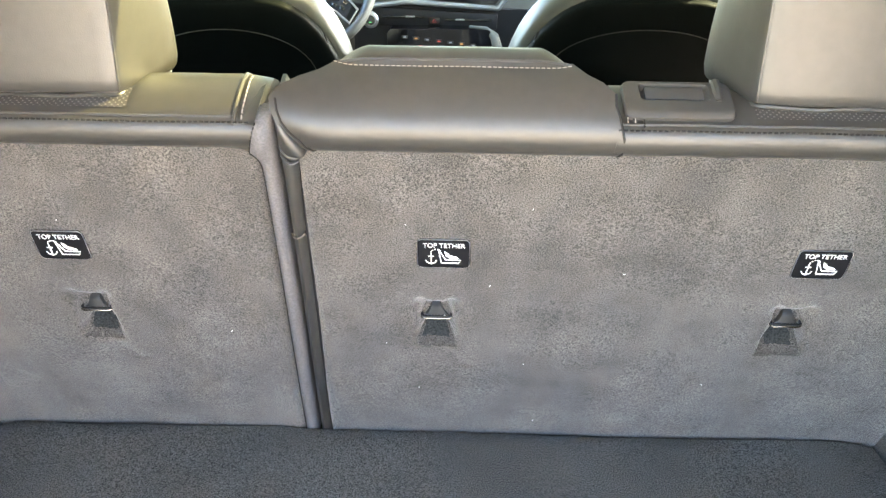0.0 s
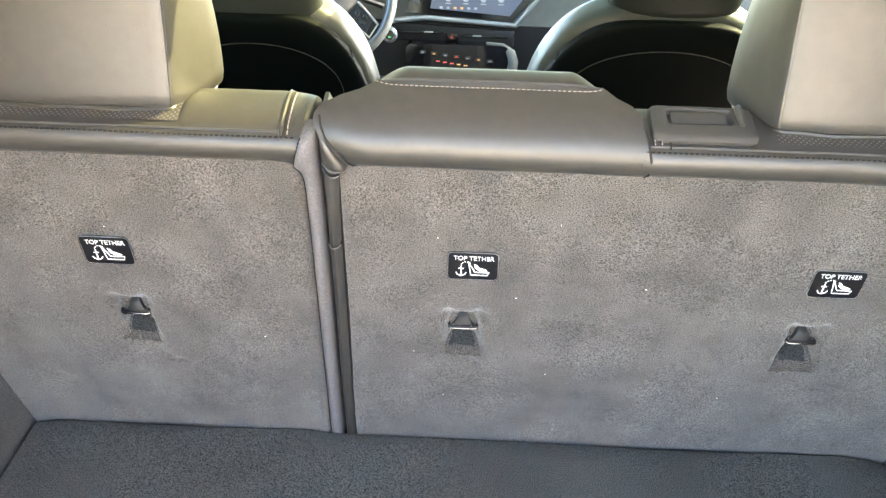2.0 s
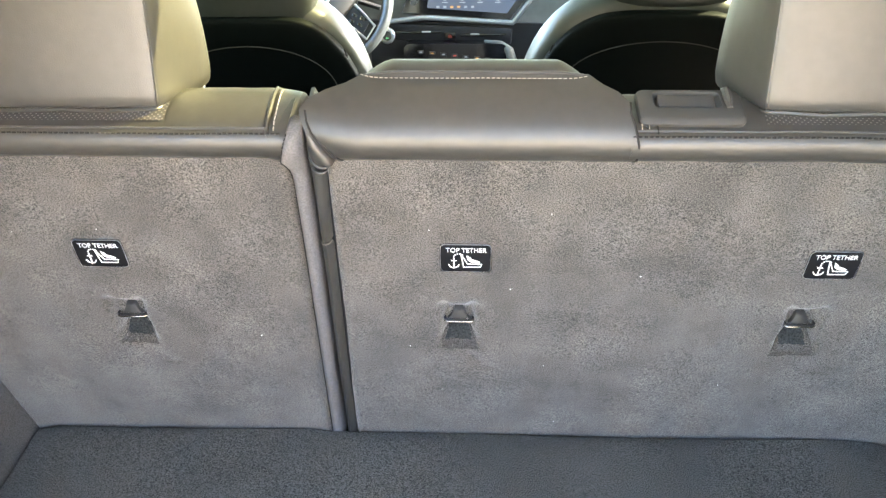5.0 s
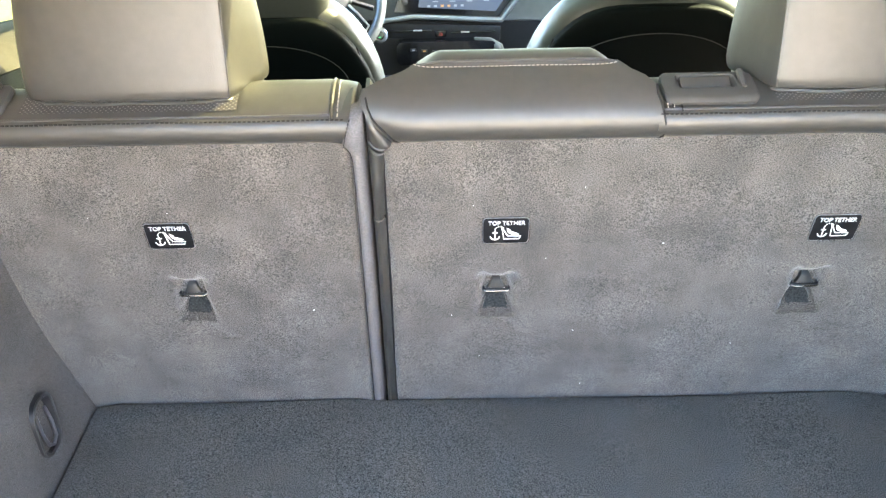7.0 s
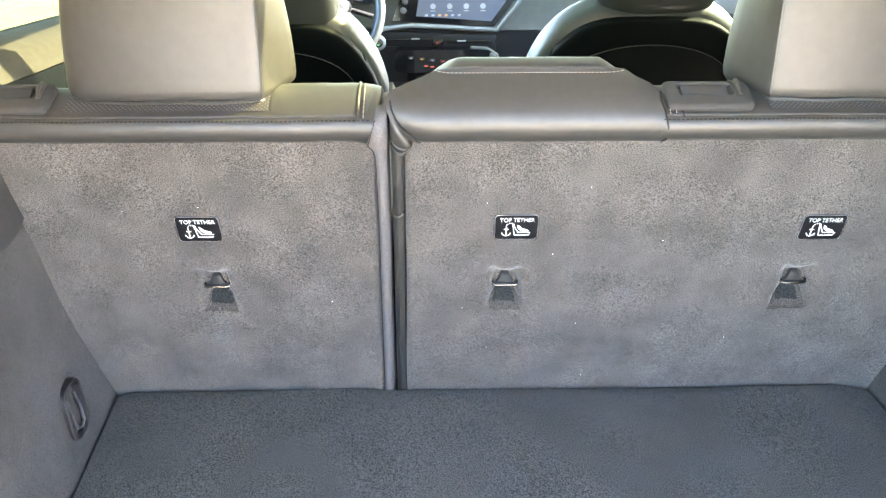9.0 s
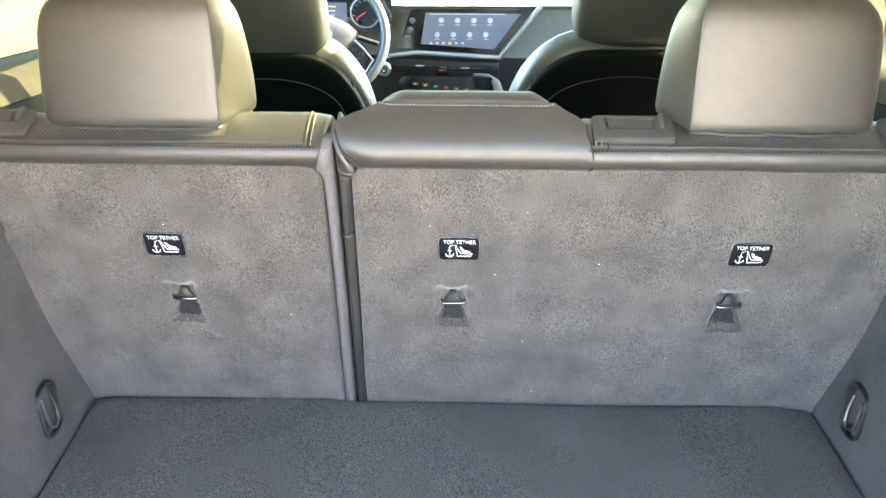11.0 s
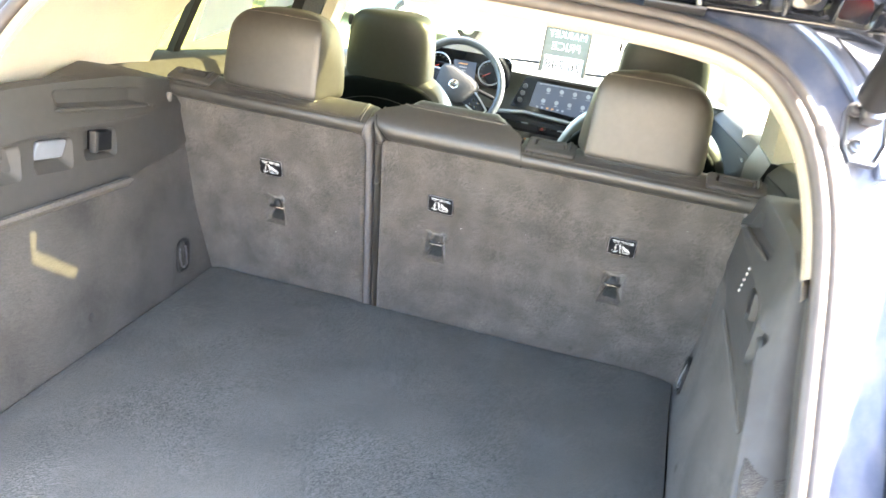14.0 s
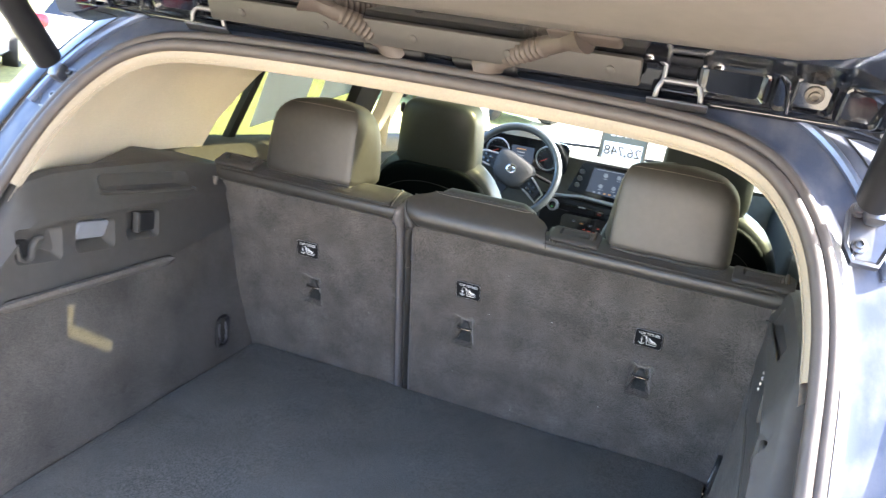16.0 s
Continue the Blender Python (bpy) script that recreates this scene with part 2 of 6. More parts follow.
# ---- mesh tools ----
class Geo:
    """Vertices and faces that are gathered into one mesh."""

    def __init__(self):
        self.v, self.f = [], []

    def add(self, verts, faces, m=None):
        k = len(self.v)
        self.v += [tuple(m @ Vector(p)) if m else tuple(p) for p in verts]
        self.f += [tuple(i + k for i in f) for f in faces]
        return self

    def loft(self, rings, closed=True, caps=True, m=None):
        n = len(rings[0])
        verts = [p for r in rings for p in r]
        faces = []
        for i in range(len(rings) - 1):
            for j in range(n if closed else n - 1):
                a, b = i * n + j, i * n + (j + 1) % n
                faces.append((a, b, b + n, a + n))
        if caps and closed:
            faces.append(tuple(reversed(range(n))))
            faces.append(tuple(range((len(rings) - 1) * n, len(rings) * n)))
        return self.add(verts, faces, m)

    def tube(self, path, r, n=8, closed=False, m=None, flat=1.0):
        """A round bar along a path; flat squeezes it across."""
        pts = [Vector(p) for p in path]
        rings, up = [], None
        for i, p in enumerate(pts):
            a = pts[i - 1] if (i or closed) else p
            b = pts[(i + 1) % len(pts)] if (i < len(pts) - 1 or closed) else p
            d = (b - a).normalized()
            if up is None:
                up = d.orthogonal().normalized()
            up = (up - d * up.dot(d)).normalized()
            side = d.cross(up)
            rr = r[i] if isinstance(r, (list, tuple)) else r
            rings.append([p + rr * (math.cos(q) * up + flat * math.sin(q) * side) for q in (2 * math.pi * k / n for k in range(n))])
        if closed:
            rings.append(rings[0])
        return self.loft(rings, True, not closed, m)

    def box(self, size, r=0.003, at=(0, 0, 0), rot=(0, 0, 0), seg=2, m=None):
        bm = bmesh.new()
        bmesh.ops.create_cube(bm, size=1)
        for p in bm.verts:
            p.co = Vector((p.co.x * size[0], p.co.y * size[1], p.co.z * size[2]))
        if r:
            bmesh.ops.bevel(bm, geom=list(bm.edges), offset=min(r, 0.45 * min(size)), segments=seg, affect="EDGES", profile=0.5)
        bm.verts.index_update()
        w = pose(*at, *rot)
        w = m @ w if m else w
        self.add([p.co for p in bm.verts], [[q.index for q in f.verts] for f in bm.faces], w)
        bm.free()
        return self

    def slab(self, outline, depth, axis="y", m=None):
        """A flat outline (two coordinates) given thickness along an axis."""
        def put(a, b, c):
            return {"y": (a, c, b), "z": (a, b, c), "x": (c, a, b)}[axis]
        lo, hi = (0, depth) if not isinstance(depth, tuple) else depth
        return self.loft([[put(a, b, lo) for a, b in outline], [put(a, b, hi) for a, b in outline]], True, True, m)

    def quad_block(self, half, power=4.0, n=40, rows=22, taper=0.0, m=None, bend=None):
        """A cushion: a box with softly rounded sides."""
        def s(c, e):
            return math.copysign(abs(c) ** e, c)
        rings = []
        e = 2 / power
        for i in range(rows + 1):
            a = -math.pi / 2 + math.pi * i / rows
            z, k = s(math.sin(a), e), max(abs(math.cos(a)) ** e, 0.02)
            ring = []
            for j in range(n):
                q = 2 * math.pi * j / n
                x, y = half[0] * k * s(math.cos(q), e) * (1 - taper * z), half[1] * k * s(math.sin(q), e)
                p = Vector((x, y, half[2] * z))
                ring.append(bend(p) if bend else p)
            rings.append(ring)
        return self.loft(rings, True, True, m)

    def lathe(self, profile, n=24, m=None):
        """Radius and height pairs turned about z."""
        return self.loft([[(r * math.cos(2 * math.pi * k / n), r * math.sin(2 * math.pi * k / n), h) for k in range(n)] for r, h in profile], True, True, m)


def rounded(w, h, r, seg=5, cx=0.0, cy=0.0):
    """The outline of a rectangle with round corners."""
    pts = []
    for sx, sy, a0 in ((1, 1, 0), (-1, 1, 90), (-1, -1, 180), (1, -1, 270)):
        for k in range(seg + 1):
            a = radians(a0 + 90 * k / seg)
            pts.append((cx + sx * (w / 2 - r) + r * math.cos(a), cy + sy * (h / 2 - r) + r * math.sin(a)))
    return pts


def shape(name, geo, mat, smooth=38):
    me = bpy.data.meshes.new(name)
    me.from_pydata(geo.v, [], geo.f)
    bm = bmesh.new()
    bm.from_mesh(me)
    bmesh.ops.recalc_face_normals(bm, faces=bm.faces)
    bm.to_mesh(me)
    bm.free()
    me.materials.append(mat)
    if smooth:
        me.shade_smooth()
        me.set_sharp_from_angle(angle=radians(smooth))
    return me


def part(name, geo, mat, parent, label="", smooth=38):
    """One mesh as a part of a thing."""
    ob = new(name, shape(name, geo, mat, smooth))
    ob.parent = parent
    if label:
        ob["label"] = label
    return ob


def pierced(ob, tool):
    """Cuts the solid tool out of a part."""
    cutter = new("cutter", shape("cutter", tool, BEIGE, 0))
    mod = ob.modifiers.new("cut", "BOOLEAN")
    mod.object, mod.operation, mod.solver = cutter, "DIFFERENCE", "EXACT"
    bpy.context.view_layer.update()
    me = bpy.data.meshes.new_from_object(ob.evaluated_get(bpy.context.evaluated_depsgraph_get()))
    ob.modifiers.clear()
    ob.data = me
    bpy.data.objects.remove(cutter)


def thing(name, m, label, category, group="", kind=""):
    ob = new(name)
    ob.empty_display_size = 0.05
    ob.matrix_world = m
    return tagged(ob, label, category, group, kind)


def solid(name, geo, mat, label, category, kind="", smooth=38, m=None):
    ob = new(name, shape(name, geo, mat, smooth))
    if m:
        ob.matrix_world = m
    return tagged(ob, label, category, kind=kind)


def words(text, size, mat, name, parent, m, label="", depth=0.0003):
    """Lettering as a mesh, lying in the x-y plane of m."""
    cu = bpy.data.curves.new(name, "FONT")
    cu.body, cu.size, cu.align_x, cu.align_y, cu.extrude = text, size, "CENTER", "CENTER", depth
    tmp = bpy.data.objects.new(name, cu)
    scene.collection.objects.link(tmp)
    bpy.context.view_layer.update()
    me = bpy.data.meshes.new_from_object(tmp.evaluated_get(bpy.context.evaluated_depsgraph_get()))
    bpy.data.objects.remove(tmp)
    me.materials.clear()
    me.materials.append(mat)
    ob = new(name, me)
    ob.parent = parent
    ob.matrix_local = m
    if label:
        ob["label"] = label
    return ob


def linear(keys, t):
    return float(np.interp(t, [k[0] for k in keys], [k[1] for k in keys]))


# ---- ground and distance ----
g = Geo()
g.add([(-400, -400, 0), (400, -400, 0), (400, 400, 0), (-400, 400, 0)], [(0, 1, 2, 3)])
solid("ground", g, CONCRETE, "pale sunlit concrete of the car lot", "ground", "structure", 0)
g = Geo()
rng = random.Random(4)
edge = [(-3.4 + 0.15 * math.sin(k * 1.7) + rng.uniform(-0.05, 0.05), -12 + k * 0.8) for k in range(60)]
verts, faces = [], []
for k, (x, y) in enumerate(edge):
    verts += [(x, y, 0.004), (x - 0.3, y, 0.05), (-60, y, 0.06)]
for k in range(len(edge) - 1):
    a = 3 * k
    faces += [(a, a + 3, a + 4, a + 1), (a + 1, a + 4, a + 5, a + 2)]
g.add(verts, faces)
solid("grass", g, GRASS, "sunlit yellow-green grass beside the lot", "grass", "stuff", 60)
g, verts, faces = Geo(), [], []
for k in range(50):
    x, y = 4.3 + 0.15 * math.sin(k * 1.3) + rng.uniform(-0.05, 0.05), 12.0 + k * 0.8
    verts += [(x, y, 0.004), (x + 0.3, y, 0.05), (60, y, 0.06)]
for k in range(49):
    a = 3 * k
    faces += [(a, a + 1, a + 4, a + 3), (a + 1, a + 2, a + 5, a + 4)]
g.add(verts, faces)
solid("grass", g, GRASS, "sunlit yellow-green grass verge past the lot", "grass", "stuff", 60)
# unseen wall behind the car, added to bounce warm light into the bay
g = Geo()
g.box((30, 0.3, 5.0), 0.02, (4, -14, 2.5))
solid("bounce_wall", g, STUCCO, "unseen tan stucco wall added for bounce light and reflections", "wall", "structure")


# ---- rear seats ----
SEAT = pose(0, 0.983, 0.72, 0, 0, -1.8) @ pose(0, 0, 0, 17.6, 0, 0)
# in the seat's own axes: x across, z up the back, y forward (so the carpet is the plane y = 0)

TOP = [(0.437, 0.003), (0.4395, -0.004), (0.446, -0.0095), (0.455, -0.0115), (0.462, -0.009), (0.4672, -0.0035), (0.4682, 0.0005),
       (0.4705, 0.008), (0.4722, 0.022), (0.4728, 0.040), (0.4712, 0.052), (0.466, 0.064), (0.455, 0.074), (0.43, 0.080)]


def roll(u0, u1, slant=0.0, steps=60):
    """The leather roll on a seatback's top edge, from u0 to u1; slant leans its end along the corner seam."""
    g, rings = Geo(), []
    for i in range(steps + 1):
        k = i / steps
        ring = []
        for z, y in TOP + [(0.40, 0.08), (0.40, 0.02), (0.43, 0.006)]:
            far = u1 + slant * (min(0.478, max(0.434, z)) - 0.455)
            x = u0 + (far - u0) * k
            wav = 0.0014 * noise.noise((x * 14, 0.0, 5.0)) + 0.0006 * noise.noise((x * 45, z * 60, 8.0))
            dip = 0.0040 * max(0.0, 1 - (far - x) / 0.030) ** 2 if slant and z < 0.445 else 0.0
            ring.append((x, y + wav, z - dip))
        rings.append(ring)
    return g.loft(rings, True, True)


def stitches(points, step, length, r):
    """Short threads along a line."""
    g = Geo()
    pts = [Vector(p) for p in points]
    lens = [(b - a).length for a, b in zip(pts, pts[1:])]
    total = sum(lens)
    for k in range(int(total / step)):
        s, e = k * step, k * step + length
        ends = []
        for q in (s, e):
            for a, b, L in zip(pts, pts[1:], lens):
                if q <= L:
                    ends.append(a + (b - a) * (q / L))
                    break
                q -= L
        if len(ends) == 2:
            g.tube(ends, r, 5)
    return g


def tether_sticker(parent, u, z):
    """Black sticker with the words and the child-seat sign."""
    m = pose(u, -0.0015, z, 90, 0, 0)
    g = Geo().slab(rounded(0.0505, 0.0372, 0.0045), (0, 0.0012), "z")
    ob = part("tether_sticker", g, STICKER, parent, "black sticker with white top tether lettering")
    ob.matrix_local = m
    rim = Geo()
    rim.tube([(x, y, 0.0008) for x, y in rounded(0.0505, 0.0372, 0.0045)], 0.0005, 5, closed=True)
    part("rim", rim, SILVER, ob)
    words("TOP TETHER", 0.0083, PRINT, "lettering", ob, pose(0.0005, 0.0112, 0.0014) @ Matrix.Diagonal((0.86, 1.0, 1, 1)))
    sign = Geo()
    h = 0.0014
    # anchor
    sign.tube([(-0.0120, 0.0010, h), (-0.0120, -0.0125, h)], 0.0007, 5)
    sign.tube([(-0.0172, -0.0085, h), (-0.0158, -0.0115, h), (-0.0120, -0.0135, h), (-0.0082, -0.0115, h), (-0.0068, -0.0085, h)], 0.0007, 5)
    sign.tube([(-0.0148, -0.0030, h), (-0.0092, -0.0030, h)], 0.0006, 5)
    # dashed strap from the anchor over to the seat's head
    for k in range(5):
        a0 = radians(172 - 30 * k)
        a1 = a0 - radians(17)
        sign.tube([(-0.0070 + 0.0052 * math.cos(q), 0.0015 + 0.0050 * math.sin(q), h) for q in (a0, (a0 + a1) / 2, a1)], 0.0006, 5)
    # the seat in outline, and what sits in it
    sign.tube([(-0.0048, 0.0062, h), (-0.0020, -0.0120, h), (0.0150, -0.0120, h), (0.0170, -0.0080, h), (0.0020, -0.0075, h), (-0.0048, 0.0062, h)], 0.0007, 5)
    sign.slab([(0.0008, 0.0040), (0.0045, 0.0018), (0.0060, -0.0010), (0.0130, -0.0035), (0.0150, -0.0052), (0.0140, -0.0065), (0.0060, -0.0055), (0.0020, -0.0022)], (0.0010, 0.0016), "z")
    part("sign", sign, PRINT, ob)


def pressed(dx, dz, side):
    """Depth of the anchor pocket at a place beside the wire's middle."""
    def ramp(v, a, b):
        k = min(1.0, max(0.0, (v - a) / (b - a)))
        return k * k * (3 - 2 * k)
    # a straight-sided well round the wire
    well = 0.0180 - 0.12 * dz
    y = (0.0105 + 0.0055 * ramp(dz, 0.0, 0.012)) * ramp(well - abs(dx), -0.005, 0.005) * ramp(dz, -0.044, -0.020) * ramp(-dz, -0.036, -0.012)
    # the slot below the wire widens downwards
    if dz < 0.004:
        half = 0.0070 + 0.40 * max(0.0, -dz)
        y += 0.012 * ramp(dz, -0.038, -0.006) * ramp(half - abs(dx), -0.003, 0.003)
    # two thumb-wide hollows over the wire's ends, and a soft pull of the cloth round it all
    for e in (-1, 1):
        q = math.hypot((dx - e * 0.0165) / 0.011, (dz - 0.026) / 0.015)
        if q < 1:
            y += 0.0055 * (1 - q * q) ** 2
    q = math.hypot((dx - side * 0.012) / 0.075, (dz - 0.010) / 0.065)
    if q < 1:
        y += 0.0026 * (1 - q * q) ** 2
    w = abs(dx + 0.9 * (dz + 0.02) + 0.014)
    if -0.075 < dz < -0.02:
        y += 0.0014 * max(0.0, 1 - w / 0.016)
    return y


def pocketed(geo, spots):
    """Presses the anchor pockets into the carpet's front face."""
    out = []
    for x, y, z in geo.v:
        if y < 0.012:
            for u, zc, side in spots:
                if abs(x - u) < 0.09 and abs(z - zc) < 0.09:
                    y += pressed(x - u, z - zc, side)
        out.append((x, y, z))
    geo.v = out
    return geo


def fine_board(a_top, a_low, b_top, b_low, spots):
    """The carpet face, meshed finely enough to hold the pockets."""
    g = Geo()
    xs_n, zs = round((b_low - a_low) / 0.0022), [-0.015 + 0.455 * i / 200 for i in range(201)]
    rings = []
    for z in zs:
        k = min(1, max(0, z / 0.43))
        a, b = a_low + (a_top - a_low) * k, b_low + (b_top - b_low) * k
        ring = []
        for j in range(xs_n + 1):
            x = a + (b - a) * j / xs_n
            d = min(x - a, b - x)
            y = 0.010 * max(0, 1 - d / 0.012) ** 2
            y += 0.0014 * noise.noise((x * 8, z * 8, 1.3)) + 0.0005 * noise.noise((x * 45, z * 45, 2.3))
            ring.append((x, y, z))
        ring += [(b, 0.085, z), (a, 0.085, z)]
        rings.append(ring)
    g.loft(rings, True, True)
    return pocketed(g, spots)


def headrest(parent, u, inboard):
    """A rear head restraint: a broad back panel that meets the side panel at a crisp upright seam."""
    section = [(-0.1185, 0.030), (-0.1190, -0.020), (-0.1165, -0.034), (-0.1105, -0.0435), (-0.1010, -0.0485), (-0.085, -0.0515), (-0.045, -0.0540), (0.0, -0.0550), (0.045, -0.0540),
               (0.080, -0.0510), (0.0915, -0.0492), (0.0940, -0.0475), (0.0965, -0.0440), (0.1030, -0.0250), (0.1090, -0.0050), (0.1150, 0.0180), (0.1180, 0.0360), (0.1150, 0.0480), (0.1060, 0.0560), (0.06, 0.0600), (-0.06, 0.0600), (-0.1050, 0.0560), (-0.1150, 0.0460)]
    levels = [(-0.0870, 0.016, 0.010), (-0.0862, 0.009, 0.006), (-0.0845, 0.004, 0.003), (-0.0810, 0.0012, 0.001), (-0.0740, 0.0, 0.0)] + [(-0.066 + 0.012 * k, 0.0, 0.0) for k in range(7)]
    levels += [(0.018, 0.0, 0.0), (0.034, 0.0015, 0.001), (0.046, 0.006, 0.003), (0.0555, 0.013, 0.006), (0.0635, 0.022, 0.011), (0.0695, 0.034, 0.018), (0.0732, 0.049, 0.028), (0.0745, 0.066, 0.040)]

    def ring_at(z, inset, draw):
        k = (z + 0.087) / 0.1615
        ring = []
        for x, y in section:
            lean = ((0.001 + 0.029 * max(0.0, min(1.0, (y + 0.045) / 0.09))) * k ** 2 if x > 0 else 0.016 * k ** 2.5) * abs(x) / 0.118
            power = 1 + 3 * max(0.0, 1 - max(0.0, inset - 0.022) / 0.03) if x > 0 else 1
            x_ = x - math.copysign(inset * (abs(x) / 0.118) ** power + lean, x)
            y_ = 0.004 + (y - 0.004) * (1 - draw / 0.055) + 0.010 * k + 0.0010 * noise.noise((x * 12 + u * 3, z * 14, 6.0))
            ring.append((inboard * x_, y_, z + 0.0045 * k ** 3 * (1 - (x / 0.118) ** 2)))
        return ring
    g = Geo().loft([ring_at(*level) for level in levels], True, True)
    ob = part("headrest", g, LEATHER, parent, "dark leather headrest", 30)
    ob.matrix_local = pose(u, 0.090, 0.545, -17.6, 0, 0)
    corner = section.index((0.0940, -0.0475))
    part("seam", Geo().tube([ring_at(*level)[corner] for level in levels[2:-4]], 0.0010, 6), LEATHER, ob)
    top = ring_at(0.0635, 0.022, 0.011)[3:12]
    part("top_stitching", stitches([(x, y - 0.0006, z + 0.0006) for x, y, z in top], 0.0046, 0.0029, 0.0005), THREAD, ob, "pale stitching along the upper edge")
    for dx in (-0.06, 0.06):
        part("post", Geo().tube([(dx, 0.01, -0.14), (dx, 0.01, -0.06)], 0.006, 10), CHROME, ob)
    hem = [(x, y, z - 0.0012 - 0.0016 * abs(math.sin(38 * x))) for x, y, z in ring_at(-0.0862, 0.0085, 0.006)]
    part("piping", Geo().tube(hem, 0.0021, 6, closed=True), LEATHER, ob)
    return ob


def latch_bezel(parent, u, width=0.118):
    """Seat release: a plastic tray on the seat's shoulder with a dished pull."""
    def outline(grow, y0, y1, r):
        return [(x, y) for x, y in rounded(width + 2 * grow, y1 - y0, r, 4, 0, (y0 + y1) / 2)]
    g = Geo()
    g.loft([[(x * 0.95, y, -0.012) for x, y in outline(0, 0.004, 0.044, 0.006)], [(x * 0.99, y, -0.0055) for x, y in outline(0, 0.000, 0.045, 0.007)], [(x, y, -0.001) for x, y in outline(0, -0.001, 0.046, 0.007)],
            [(x, y, 0.0018) for x, y in outline(-0.0012, 0.0015, 0.045, 0.007)], [(x, y, 0.0026) for x, y in outline(-0.004, 0.006, 0.043, 0.006)],
            [(x, y, 0.0024) for x, y in rounded(width * 0.64, 0.0225, 0.004, 4, -0.002, 0.0300)], [(x, y, -0.0035) for x, y in rounded(width * 0.58, 0.0185, 0.004, 4, -0.002, 0.0310)]], True, True)
    ob = part("latch_bezel", g, PLASTIC, parent, "dark plastic seat release bezel")
    ob.matrix_local = pose(u, 0.005, 0.4745, 4, 0, 0)
    part("pull", Geo().box((width * 0.54, 0.015, 0.004), 0.0015, (-0.002, 0.031, -0.001), (10, 0, 0)), PLASTIC, ob)
    part("pull_tip", Geo().tube([(width * 0.36, 0.018, 0.0030), (width * 0.36, 0.030, 0.0050), (width * 0.36, 0.042, 0.0048)], (0.0025, 0.0042, 0.0038), 8), PLASTIC, ob)
    return ob


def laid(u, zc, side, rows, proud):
    """A dark sheet that follows the pocket and stands for its shade, its edges sunk into the carpet: rows of height,
    middle and half width.
    """
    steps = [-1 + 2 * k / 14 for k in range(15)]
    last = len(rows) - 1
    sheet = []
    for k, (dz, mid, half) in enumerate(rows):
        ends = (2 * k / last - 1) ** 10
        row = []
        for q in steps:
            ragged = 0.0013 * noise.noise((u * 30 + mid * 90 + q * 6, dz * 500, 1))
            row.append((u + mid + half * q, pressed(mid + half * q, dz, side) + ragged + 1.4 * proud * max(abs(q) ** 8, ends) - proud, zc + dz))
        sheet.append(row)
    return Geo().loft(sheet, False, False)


def rear_seat(name, label, a_top, a_low, b_top, b_low, labels, inner):
    s = thing(name, SEAT, label, "car seat", "rear seats")
    spots = [(u, 0.208, 1 if u > 0.2 else -1) for u in labels[1]]
    part("back_carpet", fine_board(a_top, a_low, b_top, b_low, spots), CARPET, s, "worn grey carpet on the seatback")
    for u, zc, side in spots:
        bar = [(-0.0165, 0.0160, 0.0005), (-0.0158, 0.0066, 0.0005), (-0.0130, 0.0052, 0.0005), (0.0130, 0.0052, 0.0005), (0.0158, 0.0066, 0.0005), (0.0165, 0.0160, 0.0005)]
        part("tether_wire", Geo().tube([(u + x_, y_, zc + z_) for x_, y_, z_ in bar], 0.0011, 10), WIRE, s, "thin bright steel tether wire")
        tab = Geo()
        flare = ((0.0122, 0.0066, 0.0026), (0.0096, 0.0070, 0.0044), (0.0076, 0.0080, 0.0072), (0.0064, 0.0090, 0.0106), (0.0054, 0.0098, 0.0134), (0.0046, 0.0125, 0.0150))
        tab.loft([[(u + h_ * q, y_ + 0.0022 * q * q, zc + z_) for q in (-1, -0.6, 0, 0.6, 1)] + [(u + 0.8 * h_, 0.022, zc + z_), (u - 0.8 * h_, 0.022, zc + z_)] for h_, y_, z_ in flare], True, True)
        part("tether_guard", tab, GUARD, s, "dark grey moulded wire guard")
        # pocket shade as dark sheets: a half-dark rim, then the core
        part("pocket_shade_rim", laid(u, zc, side, [(-0.0010 - 0.0030 * k, 0.0, 0.0092 + 0.00125 * k) for k in range(15)], 0.0012), SHADE_EDGE, s, "half-dark sheet softening the edge of the pocket's painted shade")
        part("pocket_shade", laid(u, zc, side, [(-0.0010 - 0.0027 * k, 0.0, 0.0062 + 0.00105 * k) for k in range(13)], 0.0021), POCKET_SHADE, s, "dark sheet standing for the shade in the pocket under the wire")
        for z_, r_ in ((0.0026, 0.0016), (-0.0012, 0.0009)):
            part("anchor_bar", Geo().tube([(u + x_ * 0.97, y_ + 0.0012, zc + z_) for x_, y_, _ in bar], r_, 8), DARK_PLASTIC, s)
    for u in labels[0]:
        tether_sticker(s, u, 0.310 if u > 0.2 else 0.3135)
    return s


# smaller left seat
left = rear_seat("rear_seat_narrow", "narrow rear seatback, black leather top and grey carpet", -0.600, -0.578, -0.1505, -0.1580, ([-0.3650], [-0.364]), 1)
part("top_roll", roll(-0.590, -0.1525, 0.29), LEATHER, left)
